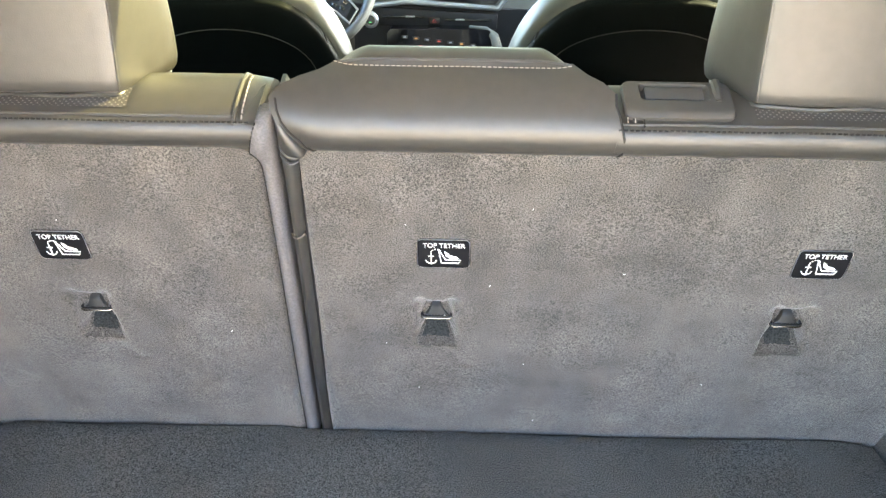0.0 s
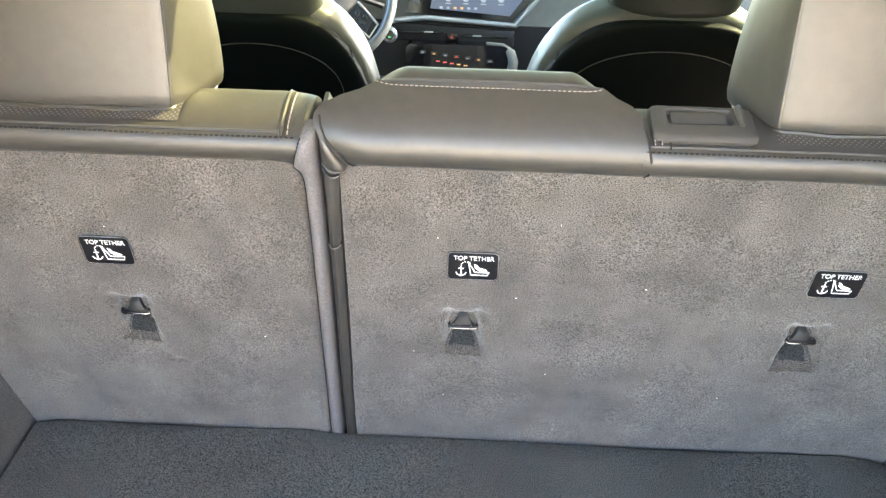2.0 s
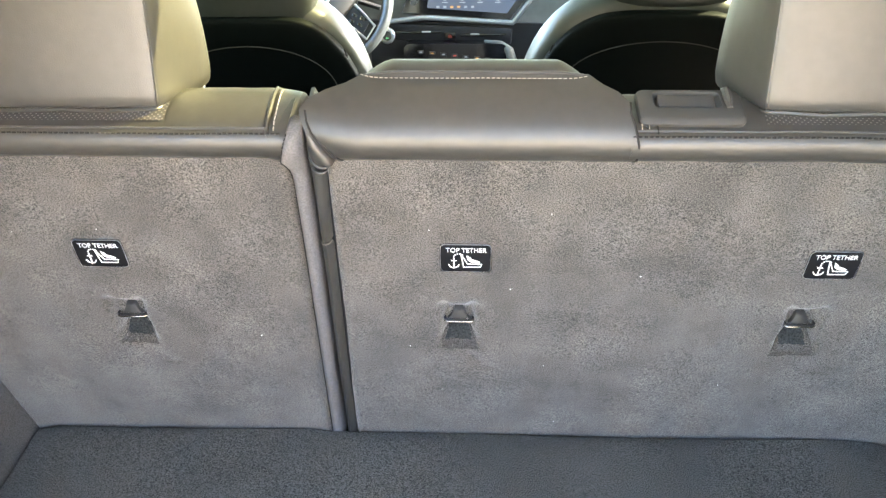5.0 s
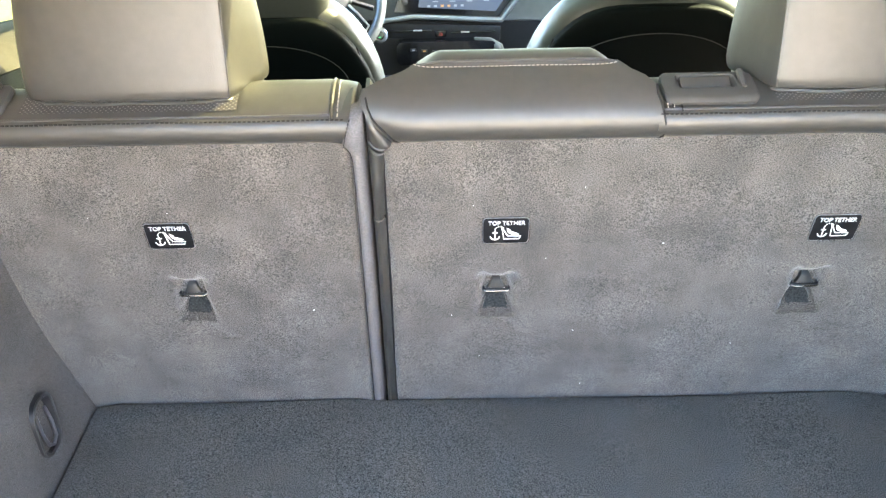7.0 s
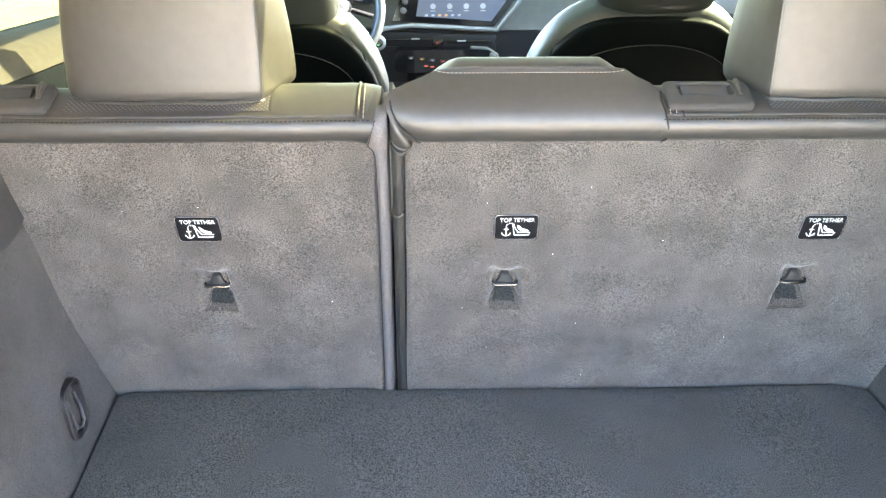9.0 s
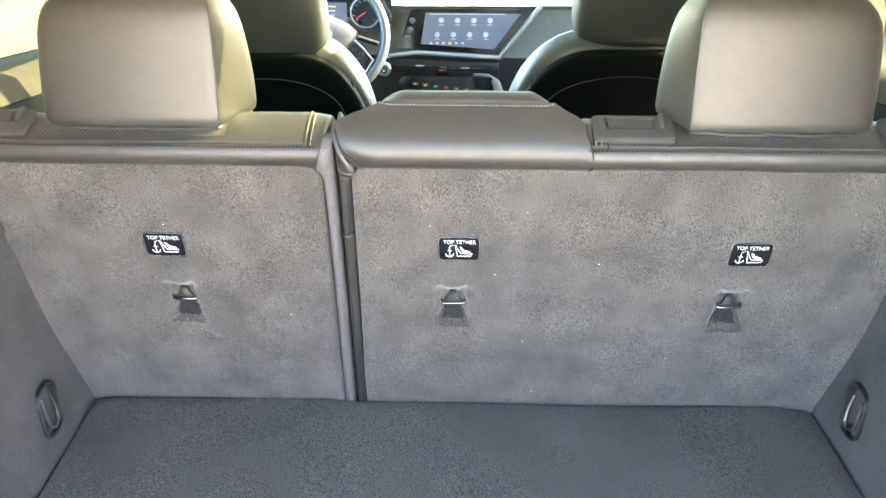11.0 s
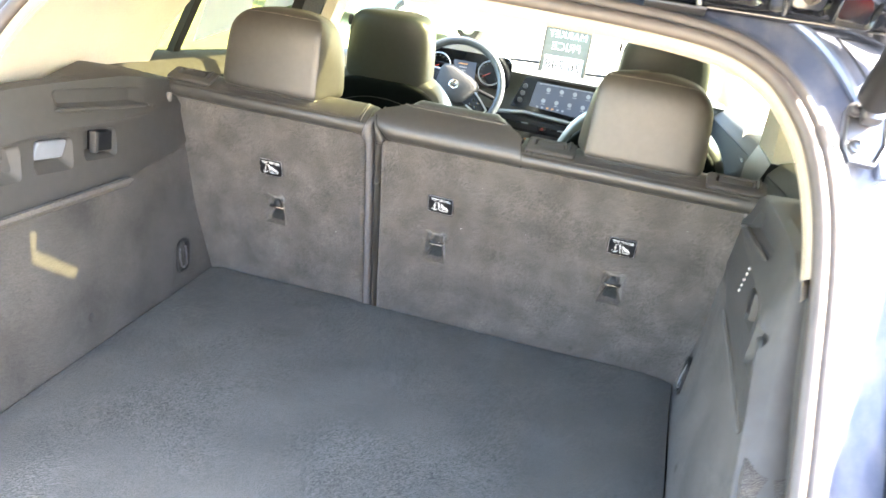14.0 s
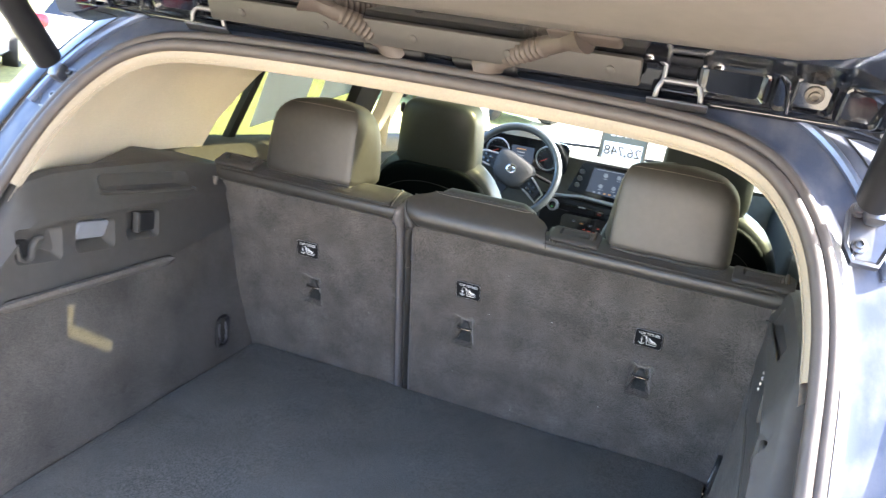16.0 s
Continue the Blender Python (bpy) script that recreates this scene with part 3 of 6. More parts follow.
# the inner flank: one woven sheet from the corner seam round into the split
FLANK = ((-0.012, -0.1592, 0.0010, -0.1440), (0.10, -0.1568, 0.0008, -0.1424), (0.20, -0.1545, 0.0006, -0.1404), (0.30, -0.1522, 0.0005, -0.1385), (0.36, -0.1512, 0.0005, -0.1376), (0.40, -0.1507, 0.0004, -0.1372),
         (0.415, -0.1508, 0.0000, -0.1370), (0.424, -0.1520, -0.0016, -0.1369), (0.431, -0.1548, -0.0045, -0.1367), (0.437, -0.1572, -0.0080, -0.1366), (0.445, -0.1552, -0.0112, -0.1364), (0.455, -0.1526, -0.0122, -0.1362),
         (0.463, -0.1504, -0.0098, -0.1360), (0.468, -0.1482, -0.0028, -0.1358), (0.4695, -0.1462, 0.0090, -0.1362), (0.4680, -0.1445, 0.0200, -0.1370), (0.4640, -0.1425, 0.0300, -0.1380))
rings = []
for z, a, y, b in FLANK:
    lift = 0.0052 if z < 0.42 else 0.0030 if z < 0.466 else 0.0012
    base = min(y, 0.001)
    rings.append([(a - 0.004, y + 0.012, z - 0.002), (a, y, z), (a + 0.0022, y - 0.6 * lift, z), (a + 0.42 * (b - a), y - lift, z), (a + 0.75 * (b - a), y - 0.55 * lift, z), (b - 0.0012, y + 0.0030, z), (b, y + 0.0075, z), (b, max(y, 0) + 0.040, min(z, 0.455)), (a, max(y, 0) + 0.040, min(z, 0.455))])
part("flank", Geo().loft(rings, True, True), WELT, left, "woven grey side of the seatback", 60)
part("flank_stitching", stitches([(a + 0.0002, y - 0.0012, z) for z, a, y, b in FLANK[:14]], 0.0040, 0.0027, 0.0006), DARK_THREAD, left, "dark stitching down the edge")
perf = Geo()
rings = [[(x, y, z + 0.0012) for z, y in ((0.4704, 0.008), (0.4722, 0.022), (0.4729, 0.040), (0.4716, 0.052))] for x in (-0.48, -0.42, -0.36, -0.30, -0.262)]
perf.loft(rings, False, False)
part("perforated_panel", perf, PERFORATED, left, "perforated leather strip under the headrest")
cush = Geo()
PAD = ((0.4655, -0.0050, 0.0), (0.4690, -0.0005, 0.35), (0.4712, 0.0080, 0.75), (0.4735, 0.028, 1), (0.4745, 0.046, 1), (0.4715, 0.060, 0.9), (0.464, 0.072, 0.5), (0.44, 0.078, 0.2))


def pad_point(x, z, y, k):
    s_ = math.sin(math.pi * min(1, (x + 0.2655) / 0.03) / 2) ** 0.5
    fall = max(0.0, (x + 0.168) / 0.024)
    groove = 0.0022 * math.exp(-((x + 0.1655) / 0.0022) ** 2)
    tuck = 0.014 * max(0.0, (x + 0.158) / 0.014) ** 1.5
    return (x, y + tuck * (1 if y < 0.04 else 0.3), z - 0.0022 + 0.0045 * s_ * k - 0.007 * fall ** 2 - groove + 0.0005 * noise.noise((x * 60, y * 30, 4)))


pad_rows = [[pad_point(-0.2655 + 0.1215 * i / 40, *p) for p in PAD] for i in range(41)]
for dx, dz in ((0.0012, 0.004), (0.0010, 0.012), (-0.002, 0.034)):
    pad_rows.append([(x + dx, y + 0.3 * dz, z - dz) for x, y, z in pad_rows[40]])
cush.loft(pad_rows, False, False)
part("shoulder_pad", cush, LEATHER, left, "smooth leather shoulder beside the headrest")
part("shoulder_seam", Geo().tube([(x, y - 0.0004, z + 0.0016) for x, y, z in (pad_point(-0.1665, *p) for p in PAD[:7])], 0.0019, 8), LEATHER, left)
part("stitching", stitches([(x, y - 0.0006, z + 0.0006) for x, y, z in (pad_point(-0.1605, *p) for p in PAD[:6])], 0.006, 0.004, 0.0007), THREAD, left)
part("top_stitching", stitches([(-0.57 + 0.02 * k, -0.0055 + 0.0012 * noise.noise(((-0.57 + 0.02 * k) * 14, 0.0, 5.0)), 0.4668) for k in range(22)], 0.0048, 0.0029, 0.0009), DARK_THREAD, left)
part("top_piping", Geo().tube([(-0.585 + 0.02 * k, 0.0005 + 0.0012 * noise.noise(((-0.585 + 0.02 * k) * 14, 0.0, 5.0)), 0.4688) for k in range(22)], 0.0013, 6), LEATHER, left)
headrest(left, -0.362, 1)
latch_bezel(left, -0.545, 0.10)

# wider right seat with the middle place
right = rear_seat("rear_seat_wide", "wide rear seatback, black leather top and grey carpet", -0.1215, -0.1310, 0.606, 0.578, ([0.0115, 0.378], [0.004, 0.3755]), -1)
part("top_roll", roll(0.157, 0.598), LEATHER, right)
perf = Geo()
perf.loft([[(x, y, z + 0.0012) for z, y in ((0.4704, 0.008), (0.4722, 0.022), (0.4729, 0.040), (0.4716, 0.052))] for x in (0.275, 0.30, 0.36, 0.42, 0.485)], False, False)
part("perforated_panel", perf, PERFORATED, right, "perforated leather strip under the headrest")
part("top_stitching", stitches([(0.158 + 0.02 * k, -0.0055 + 0.0012 * noise.noise(((0.158 + 0.02 * k) * 14, 0.0, 5.0)), 0.4668) for k in range(22)], 0.0048, 0.0029, 0.0009), DARK_THREAD, right)
part("top_piping", Geo().tube([(0.154 + 0.02 * k, 0.0005 + 0.0012 * noise.noise(((0.154 + 0.02 * k) * 14, 0.0, 5.0)), 0.4688) for k in range(22)], 0.0013, 6), LEATHER, right)
part("stitching", stitches([(0.1725, 0.010, 0.4722), (0.1725, 0.003, 0.4712), (0.1725, -0.003, 0.4692)], 0.0034, 0.0024, 0.0006), THREAD, right)
part("seam", Geo().tube([(0.1800, 0.012, 0.4718), (0.1800, 0.003, 0.4704), (0.1800, -0.003, 0.4682)], 0.0009, 6), DARK_THREAD, right)
# middle bolster: its silhouette narrows to a stitched ridge
MID = [(0.4345, 0.004, -0.105, 0.1600), (0.4375, -0.003, -0.108, 0.1620), (0.4430, -0.0088, -0.113, 0.1638), (0.4515, -0.0122, -0.119, 0.1640),
       (0.4600, -0.0122, -0.1265, 0.1632), (0.4680, -0.0082, -0.1325, 0.1615), (0.4755, -0.0005, -0.1365, 0.1592), (0.4820, 0.0090, -0.1385, 0.1560),
       (0.4870, 0.0190, -0.1325, 0.1560), (0.4920, 0.0290, -0.1150, 0.1460), (0.4944, 0.0375, -0.0980, 0.1330), (0.4950, 0.0425, -0.0850, 0.1230),
       (0.4955, 0.0450, -0.0815, 0.1205), (0.4985, 0.0465, -0.0800, 0.1190), (0.5010, 0.0520, -0.0795, 0.1185), (0.5020, 0.0600, -0.0800, 0.1185),
       (0.5000, 0.0680, -0.0820, 0.1190), (0.4940, 0.0760, -0.0880, 0.1200), (0.4800, 0.0820, -0.0920, 0.1230), (0.4300, 0.0850, -0.0920, 0.1230)]
bol, rings = Geo(), []
n = 64
for i in range(n + 1):
    k = i / n
    ring = []
    for q, (z, y, a, b) in enumerate(MID):
        x = a + (b - a) * k
        e = min(k, 1 - k) * n
        soft = max(0, 1 - e / 9) ** 2
        droop = 0.0
        if q >= 13:
            droop = (max(0.0, z - 0.4957) + 0.55 * max(0.0, y - 0.045)) * max(0, 1 - e / 8) ** 1.3
        lift = 0.0012 * max(0, 1 - e / 6) ** 2 if 10 < q < 13 else 0.0
        yy = y + (0.007 if k < 0.5 else 0.0025) * soft * min(1, max(0, (z - 0.437) / 0.012)) * max(0, 1 - max(0, y + 0.012) / 0.06) + 3 * lift
        ring.append((x, yy + 0.0008 * noise.noise((x * 16, z * 16, 7)), z - droop + lift - 0.0015 * soft * (1 if 4 < q < 11 else 0)))
    rings.append(ring + [(ring[-1][0], 0.10, 0.40), (ring[0][0], 0.02, 0.40)])
def tucked(ring, k, side):
    return [(x + side * 0.05 * k, y + (0.05 - y) * k, z + (0.452 - z) * k) for x, y, z in ring]


ends = [tucked(rings[0], k, 1) for k in (0.75, 0.35, 0.12)], [tucked(rings[-1], k, -1) for k in (0.12, 0.35, 0.75)]
bol.loft(ends[0] + rings + ends[1], True, True)
part("middle_bolster", bol, LEATHER, right, "padded leather middle bolster", 60)
part("stitching", stitches([(p[0], p[1] - 0.0004, p[2] + 0.0008) for p in (r_[11] for r_ in rings)], 0.0046, 0.0029, 0.00048), THREAD, right, "pale stitching along the bolster")
part("ridge_seam", Geo().tube([(p[0], p[1] + 0.0004, p[2] + 0.0008) for p in (r_[13] for r_ in rings)], 0.0013, 6), LEATHER, right)
part("corner_seam", Geo().tube([(p[0] + 0.0015, p[1] - 0.0012, p[2]) for p in rings[1][:8]], 0.0011, 6), DARK_THREAD, right)
part("end_seam", Geo().tube([(p[0] + 0.0002, p[1] - 0.0002, p[2]) for p in rings[-1][:9]], 0.0011, 6), DARK_THREAD, right)
# leather welt down the split, with its folded head and its clip
WELT_ROWS = ((-0.012, -0.1410, -0.1290, 0.001), (0.10, -0.1395, -0.1272, 0.001), (0.20, -0.1378, -0.1250, 0.001), (0.30, -0.1358, -0.1226, 0.001), (0.3285, -0.1354, -0.1220, 0.001), (0.3318, -0.1344, -0.1232, 0.0026), (0.3340, -0.1344, -0.1232, 0.0026),
             (0.3365, -0.1352, -0.1220, 0.001), (0.38, -0.1346, -0.1206, 0.001), (0.410, -0.1344, -0.1192, 0.0006), (0.420, -0.1344, -0.1186, -0.0006), (0.4255, -0.1344, -0.1172, -0.0024), (0.4290, -0.1344, -0.1140, -0.0052), (0.4315, -0.1344, -0.1122, -0.0062),
             (0.4340, -0.1344, -0.1102, -0.0088), (0.4375, -0.1344, -0.1112, -0.0088), (0.4430, -0.1344, -0.1142, -0.0080), (0.4510, -0.1344, -0.1194, -0.0076), (0.4600, -0.1344, -0.1248, -0.0050), (0.4680, -0.1344, -0.1286, 0.0020), (0.4740, -0.1346, -0.1312, 0.0130))
rings = []
for z, a, b, y in WELT_ROWS:
    swell = 0.0058 if z < 0.42 else 0.0020
    pinch = 0.0022 * math.exp(-((z - 0.4300) / 0.0018) ** 2)
    rings.append([(a, 0.060, z), (a, 0.009 + max(0, y), z), (a + 0.0012, 0.004 + 0.3 * y, z), (a + 0.25 * (b - a), 0.5 * y + 0.001 - 0.75 * swell + pinch, z), (a + 0.55 * (b - a), 0.8 * y - swell + pinch, z), (a + 0.82 * (b - a), y - 0.6 * swell + pinch, z), (b, y + 0.0008, z), (b + 0.002, y + 0.010, z), (b, 0.060, z)])
part("edge_welt", Geo().loft(rings, True, True), LEATHER, right, "dark leather edge welt gathered under the bolster", 60)
for z_, x_, dip in ((0.4345, -0.1110, 0.0050), (0.4278, -0.1150, 0.0040)):
    line = []
    for k in range(15):
        q = k / 14
        x = x_ + (-0.1325 - x_) * q
        line.append((x, -0.0068 - 0.0022 * math.sin(math.pi * q) + 0.0055 * q * q, z_ - dip * math.sin(math.pi * 0.8 * q) + 1.3 * dip * q * q))
    part("fold", Geo().tube(line, [0.0006 + 0.0011 * math.sin(math.pi * k / 14) for k in range(15)], 10), LEATHER, right)
part("welt_clip", Geo().tube([(-0.1350, 0.0015, 0.3330), (-0.1325, -0.0036, 0.3326), (-0.1288, -0.0054, 0.3324), (-0.1250, -0.0036, 0.3326), (-0.1225, 0.0008, 0.3330)], 0.0009, 6), GATE_TRIM, right)
headrest(right, 0.369, -1)
latch_bezel(right, 0.211, 0.094)
part("cover_seam", Geo().tube([(0.1715, 0.0028, 0.4700), (0.1715, 0.0075, 0.4722)], 0.0011, 6), DARK_THREAD, right)
part("cover_stitching", stitches([(0.1665, 0.0012, 0.4698), (0.1665, 0.0075, 0.4722), (0.1665, 0.012, 0.4735)], 0.0034, 0.0022, 0.0006), THREAD, right)
latch_bezel(right, 0.548, 0.105)
part("flank", Geo().loft([[(-0.128, 0.004, z), (-0.132, 0.012, z), (-0.134, 0.05, z), (-0.132, 0.08, z), (-0.115, 0.08, z), (-0.115, 0.004, z)] for z in (-0.015, 0.2, 0.41, 0.435)]), DARK_PLASTIC, right)


# ---- cargo floor ----
def side_x(y):
    return linear([(-0.3, 0.50), (0.2, 0.508), (0.5, 0.522), (0.8, 0.534), (1.0, 0.545), (1.2, 0.552)], y)


g, rings = Geo(), []
for i in range(61):
    y = -0.30 + 1.305 * i / 60
    w = side_x(y) - 0.004
    top = [(-w + 2 * w * j / 40, y, 0.7268 + 0.0015 * noise.noise((j * 0.16, y * 4, 3.0)) - 0.006 * max(0, 1 - min(j, 40 - j) / 0.9) ** 2) for j in range(41)]
    rings.append(top + [(w, y, 0.70), (-w, y, 0.70)])
# the far edge runs along the seatbacks with a narrow gap, its carpet turned down
rings = [[(x, min(y, 0.9775 - 0.0314 * x), z - (0.0035 if y > 0.9775 - 0.0314 * x else 0.0)) for x, y, z in ring] for ring in rings]
g.loft(rings, True, True)
solid("cargo_floor", g, FLOOR_CARPET, "flat charcoal carpet floor of the cargo bay", "cargo floor")
g = Geo()
g.box((1.5, 1.6, 0.25), 0.01, (0, 0.2, 0.555))
solid("floor_pan", g, BLACK_PAINT, "painted steel floor under the cargo carpet", "car body")


# ---- cargo sides ----
def side_trim(sign):
    """Side trim of the cargo bay: carpet below, moulded plastic above."""
    t = thing("cargo_side_trim", pose(0, 0, 0), "grey carpet and dark plastic trim with lamp and hook", "side trim", "cargo side trims")
    low, rings = Geo(), []
    for i in range(41):
        y = -0.28 + 1.36 * i / 40
        x0 = side_x(y)
        top = linear([(-0.3, 0.80), (-0.05, 0.81), (0.10, 0.88), (0.20, 1.0), (0.24, 1.026), (0.29, 1.022), (0.69, 1.012), (0.88, 1.034), (0.99, 1.06)], y)
        ring = []
        for k in range(13):
            q = k / 12
            z = 0.705 + (top - 0.705) * q
            bulge = 0.018 * math.sin(math.pi * q) * math.exp(-((y - 0.55) / 0.28) ** 2)
            x = x0 + 0.034 * q + 0.009 * min(1, max(0, (y - 0.72) / 0.2)) * math.sin(math.pi * min(1, 1.1 * q)) - bulge * 0.6 + 0.0015 * noise.noise((y * 7, z * 7, 3))
            ring.append((sign * x, y, z))
        ring += [(sign * (x0 + 0.10), y, top), (sign * (x0 + 0.10), y, 0.705)]
        rings.append(ring)
    low.loft(rings, True, True)
    part("lower_carpet", low, SIDE_CARPET, t, "soft grey carpet side lining")
    ledge = Geo().tube([(sign * (side_x(y) + 0.025), y, linear([(-0.3, 1.047), (0.29, 1.024), (0.69, 1.008)], y) - 0.008) for y in [0.24 + 0.025 * k for k in range(19)]], [0.002] + [0.013 if sign < 0 else 0.0022] * 17 + [0.002], 8, flat=0.6)
    part("carpet_lip", ledge, LIP, t, "pale rolled edge of the side carpet")
    up, rings = Geo(), []
    for i in range(57):
        y = 0.13 + 0.79 * i / 56
        crest = linear([(0.13, 0.96), (0.20, 1.045), (0.28, 1.150), (0.305, 1.188), (0.325, 1.206), (0.38, 1.212)] if sign < 0 and y < 0.4 else [(0.13, 0.92), (0.20, 1.00), (0.28, 1.105), (0.305, 1.145), (0.335, 1.196), (0.38, 1.212), (0.45, 1.211), (0.70, 1.200), (0.85, 1.175), (0.95, 1.153)], y)
        base = min(crest - 0.03, linear([(-0.3, 1.040), (0.29, 1.020), (0.69, 1.009), (0.88, 1.03), (0.95, 1.05)], y))
        x0 = side_x(y) + 0.032
        fade = 1 if y < 0.74 else max(0, 1 - (y - 0.74) / 0.04)
        wide = linear([(0.13, 0.05), (0.40, 0.060), (0.70, 0.12), (0.95, 0.12)], y)
        hgt = (crest - base) / 0.185
        prof = [(x0 - 0.004, 0), (x0 - 0.002, 0.02), (x0, 0.055), (x0 + 0.002, 0.100), (x0 - 0.001 - 0.004 * fade, 0.110),
                (x0 - 0.004 * fade, 0.122), (x0 + 0.006, 0.134), (x0 + 0.014, 0.165), (x0 + 0.020, 0.179), (x0 + 0.034, 0.185), (x0 + wide, linear([(0.13, 0.166), (0.52, 0.166), (0.70, 0.190)], y)), (x0 + wide + 0.02, 0)]
        rings.append([(sign * x, y, base + z * hgt) for x, z in prof])
    up.loft(rings, True, True)
    panel = part("upper_panel", up, PLASTIC, t, "dark grained plastic upper panel")
    # pressed recesses with sloping floors, holding hooks and the lamp
    def face(y, z):
        return side_x(y) + 0.0325 + 0.25 * max(0.0, z - 1.150)

    def hollow(yc, zc, w, h, r, deep):
        """Tool for a recess: wide at the face, its floor and far end sloping in."""
        out, inn = rounded(w, h, r, 5, yc, zc), rounded(w * 0.72, h * 0.60, r * 0.7, 5, yc - w * 0.04, zc + h * 0.10)
        mouth = [(sign * (face(y_, z_) - 0.030), y_ - 0.04 * (y_ - yc), z_ - 0.10 * (y_ - yc)) for y_, z_ in out]
        lip_ = [(sign * (face(y_, z_) - 0.001), y_, z_ - 0.10 * (y_ - yc)) for y_, z_ in out]
        end = [(sign * (face(y_, z_) + deep), y_, z_ - 0.10 * (y_ - yc)) for y_, z_ in inn]
        return Geo().loft([mouth, lip_, end], True, True)

    spots = ((0.594, 1.087, 0.098, 0.056, "hook"), (0.4655, 1.092, 0.101, 0.058, "lamp"), (0.336, 1.100, 0.102, 0.060, "open hook"))
    if sign > 0:
        spots = ((0.452, 1.100, 0.085, 0.060, "hook"), (0.345, 1.085, 0.085, 0.066, "open hook"))
        for k in range(5):
            part("vent_dot", Geo().lathe([(0.0030, 0), (0.0030, 0.003), (0.0017, 0.004)], 10, pose(side_x(0.60) + 0.034, 0.617 - 0.008 * k, 1.066 + 0.0118 * k, 0, -90, 0)), THREAD, t, "small pale vent dot")
    for yc, zc, w, h, what in spots:
        pierced(panel, hollow(yc, zc, w, h, 0.011, 0.016))

        def block(dx, cy, cz, bw, bh, r=0.003):
            return [(sign * (face(yc, zc) + dx), yc + a_, zc + b_ - 0.10 * a_) for a_, b_ in rounded(bw, bh, r, 3, cy, cz)]
        if what == "lamp":
            ln = Geo().loft([[(x_, y_ + 0.45 * (z_ - zc - 0.0095), z_) for x_, y_, z_ in block(*row)] for row in ((0.016, -0.010, 0.0095, 0.074, 0.028), (0.0015, -0.010, 0.0095, 0.074, 0.028, 0.005), (-0.0005, -0.010, 0.0095, 0.070, 0.024, 0.005))], True, True)
            part("lamp_lens", ln, LENS, t, "frosted white cargo lamp")
        elif what == "hook":
            arm = Geo().loft([block(0.016, 0.006, 0.005, 0.044, 0.036), block(-0.001, 0.006, 0.005, 0.044, 0.036), block(-0.003, 0.007, 0.005, 0.040, 0.033)], True, True)
            hook = part("flip_hook", arm, DARK_PLASTIC, t, "folded dark bag hook")
            part("hook_edge", Geo().loft([block(0.006, -0.019, 0.005, 0.008, 0.040), block(-0.004, -0.019, 0.005, 0.008, 0.040), block(-0.006, -0.019, 0.005, 0.006, 0.037)], True, True), PLASTIC, hook)
        else:
            bend_ = [(-0.040, 0.002), (-0.036, -0.020), (-0.024, -0.027), (-0.012, -0.020), (-0.009, 0.000), (-0.002, 0.008), (0.010, 0.010)]
            line_ = [(sign * (face(yc, zc) + 0.006), yc + a_, zc + b_ - 0.10 * a_) for a_, b_ in bend_]
            hook = part("bag_hook", Geo().tube(line_, (0.004, 0.0055, 0.006, 0.006, 0.006, 0.006, 0.005), 10), PLASTIC, t, "moulded open bag hook")
            part("hook_slot", Geo().loft([block(0.016, -0.028, -0.006, 0.026, 0.030), block(0.008, -0.028, -0.006, 0.024, 0.028)], True, True), DARK_PLASTIC, hook, "dark slot behind the hook")
    # long shallow tray over them
    pierced(panel, hollow(0.610, 1.166, 0.300, 0.036, 0.015, 0.013))
    part("tray_lip", Geo().tube([(sign * (face(y_, z_) - 0.0005), y_, z_) for y_, z_ in ((0.470 + 0.02 * k, 1.1495 - 0.10 * (0.02 * k - 0.140)) for k in range(15))], [0.0006] + [0.0042] * 13 + [0.0006], 8), PLASTIC, t)
    # tie-down bezel low beside the seat
    yc, zc = (0.868, 0.787) if sign < 0 else (0.862, 0.789)
    x = side_x(yc) + 0.034 * 0.26 + 0.0015
    tilt = pose(sign * x, yc, zc, 0, sign * 5.5, -sign * 2.2)
    bez = Geo()

    def oblong(grow, x_):
        return [(sign * x_, a_ + 0.10 * b_, b_) for a_, b_ in rounded(0.056 + grow, 0.074 + grow, min(0.020, 0.020 + 0.4 * grow), 6)]
    bez.loft([oblong(0.0, 0.005), oblong(-0.001, -0.0035), oblong(-0.004, -0.0055), oblong(-0.010, -0.0050), oblong(-0.013, -0.002), oblong(-0.016, 0.004)], True, True)
    tie = part("tie_down", bez, DARK_PLASTIC, t, "black tie-down bezel with steel loop")
    tie.matrix_local = tilt
    part("rim", Geo().tube(oblong(-0.003, -0.0052), 0.0012, 6, closed=True), GUARD, tie)
    part("steel_loop", Geo().tube([(-sign * 0.001, -0.011, 0.020), (-sign * 0.003, -0.0145, -0.004), (-sign * 0.005, -0.0130, -0.021), (-sign * 0.006, -0.004, -0.0265), (-sign * 0.006, 0.007, -0.0215), (-sign * 0.004, 0.0125, -0.004), (-sign * 0.001, 0.0135, 0.018)], 0.0021, 8), GUNMETAL, tie)
    part("trim_plug", Geo().lathe([(0.009, 0), (0.009, 0.003), (0.006, 0.0045)], 16, pose(sign * (side_x(0.522) + 0.034 * 0.25 - 0.005), 0.522, 0.783, 0, -sign * 90, 0)), SIDE_CARPET, t)
    # cover pin and buffer near the seat
    part("cover_pin", Geo().tube([(sign * 0.580, 0.745, 1.138), (sign * 0.556, 0.750, 1.135)], 0.0038, 10), PLASTIC, t)
    part("buffer", Geo().tube([(sign * 0.574, 0.835, 1.130), (sign * 0.574, 0.838, 1.148)], 0.006, 10), GATE_TRIM, t)
    return t


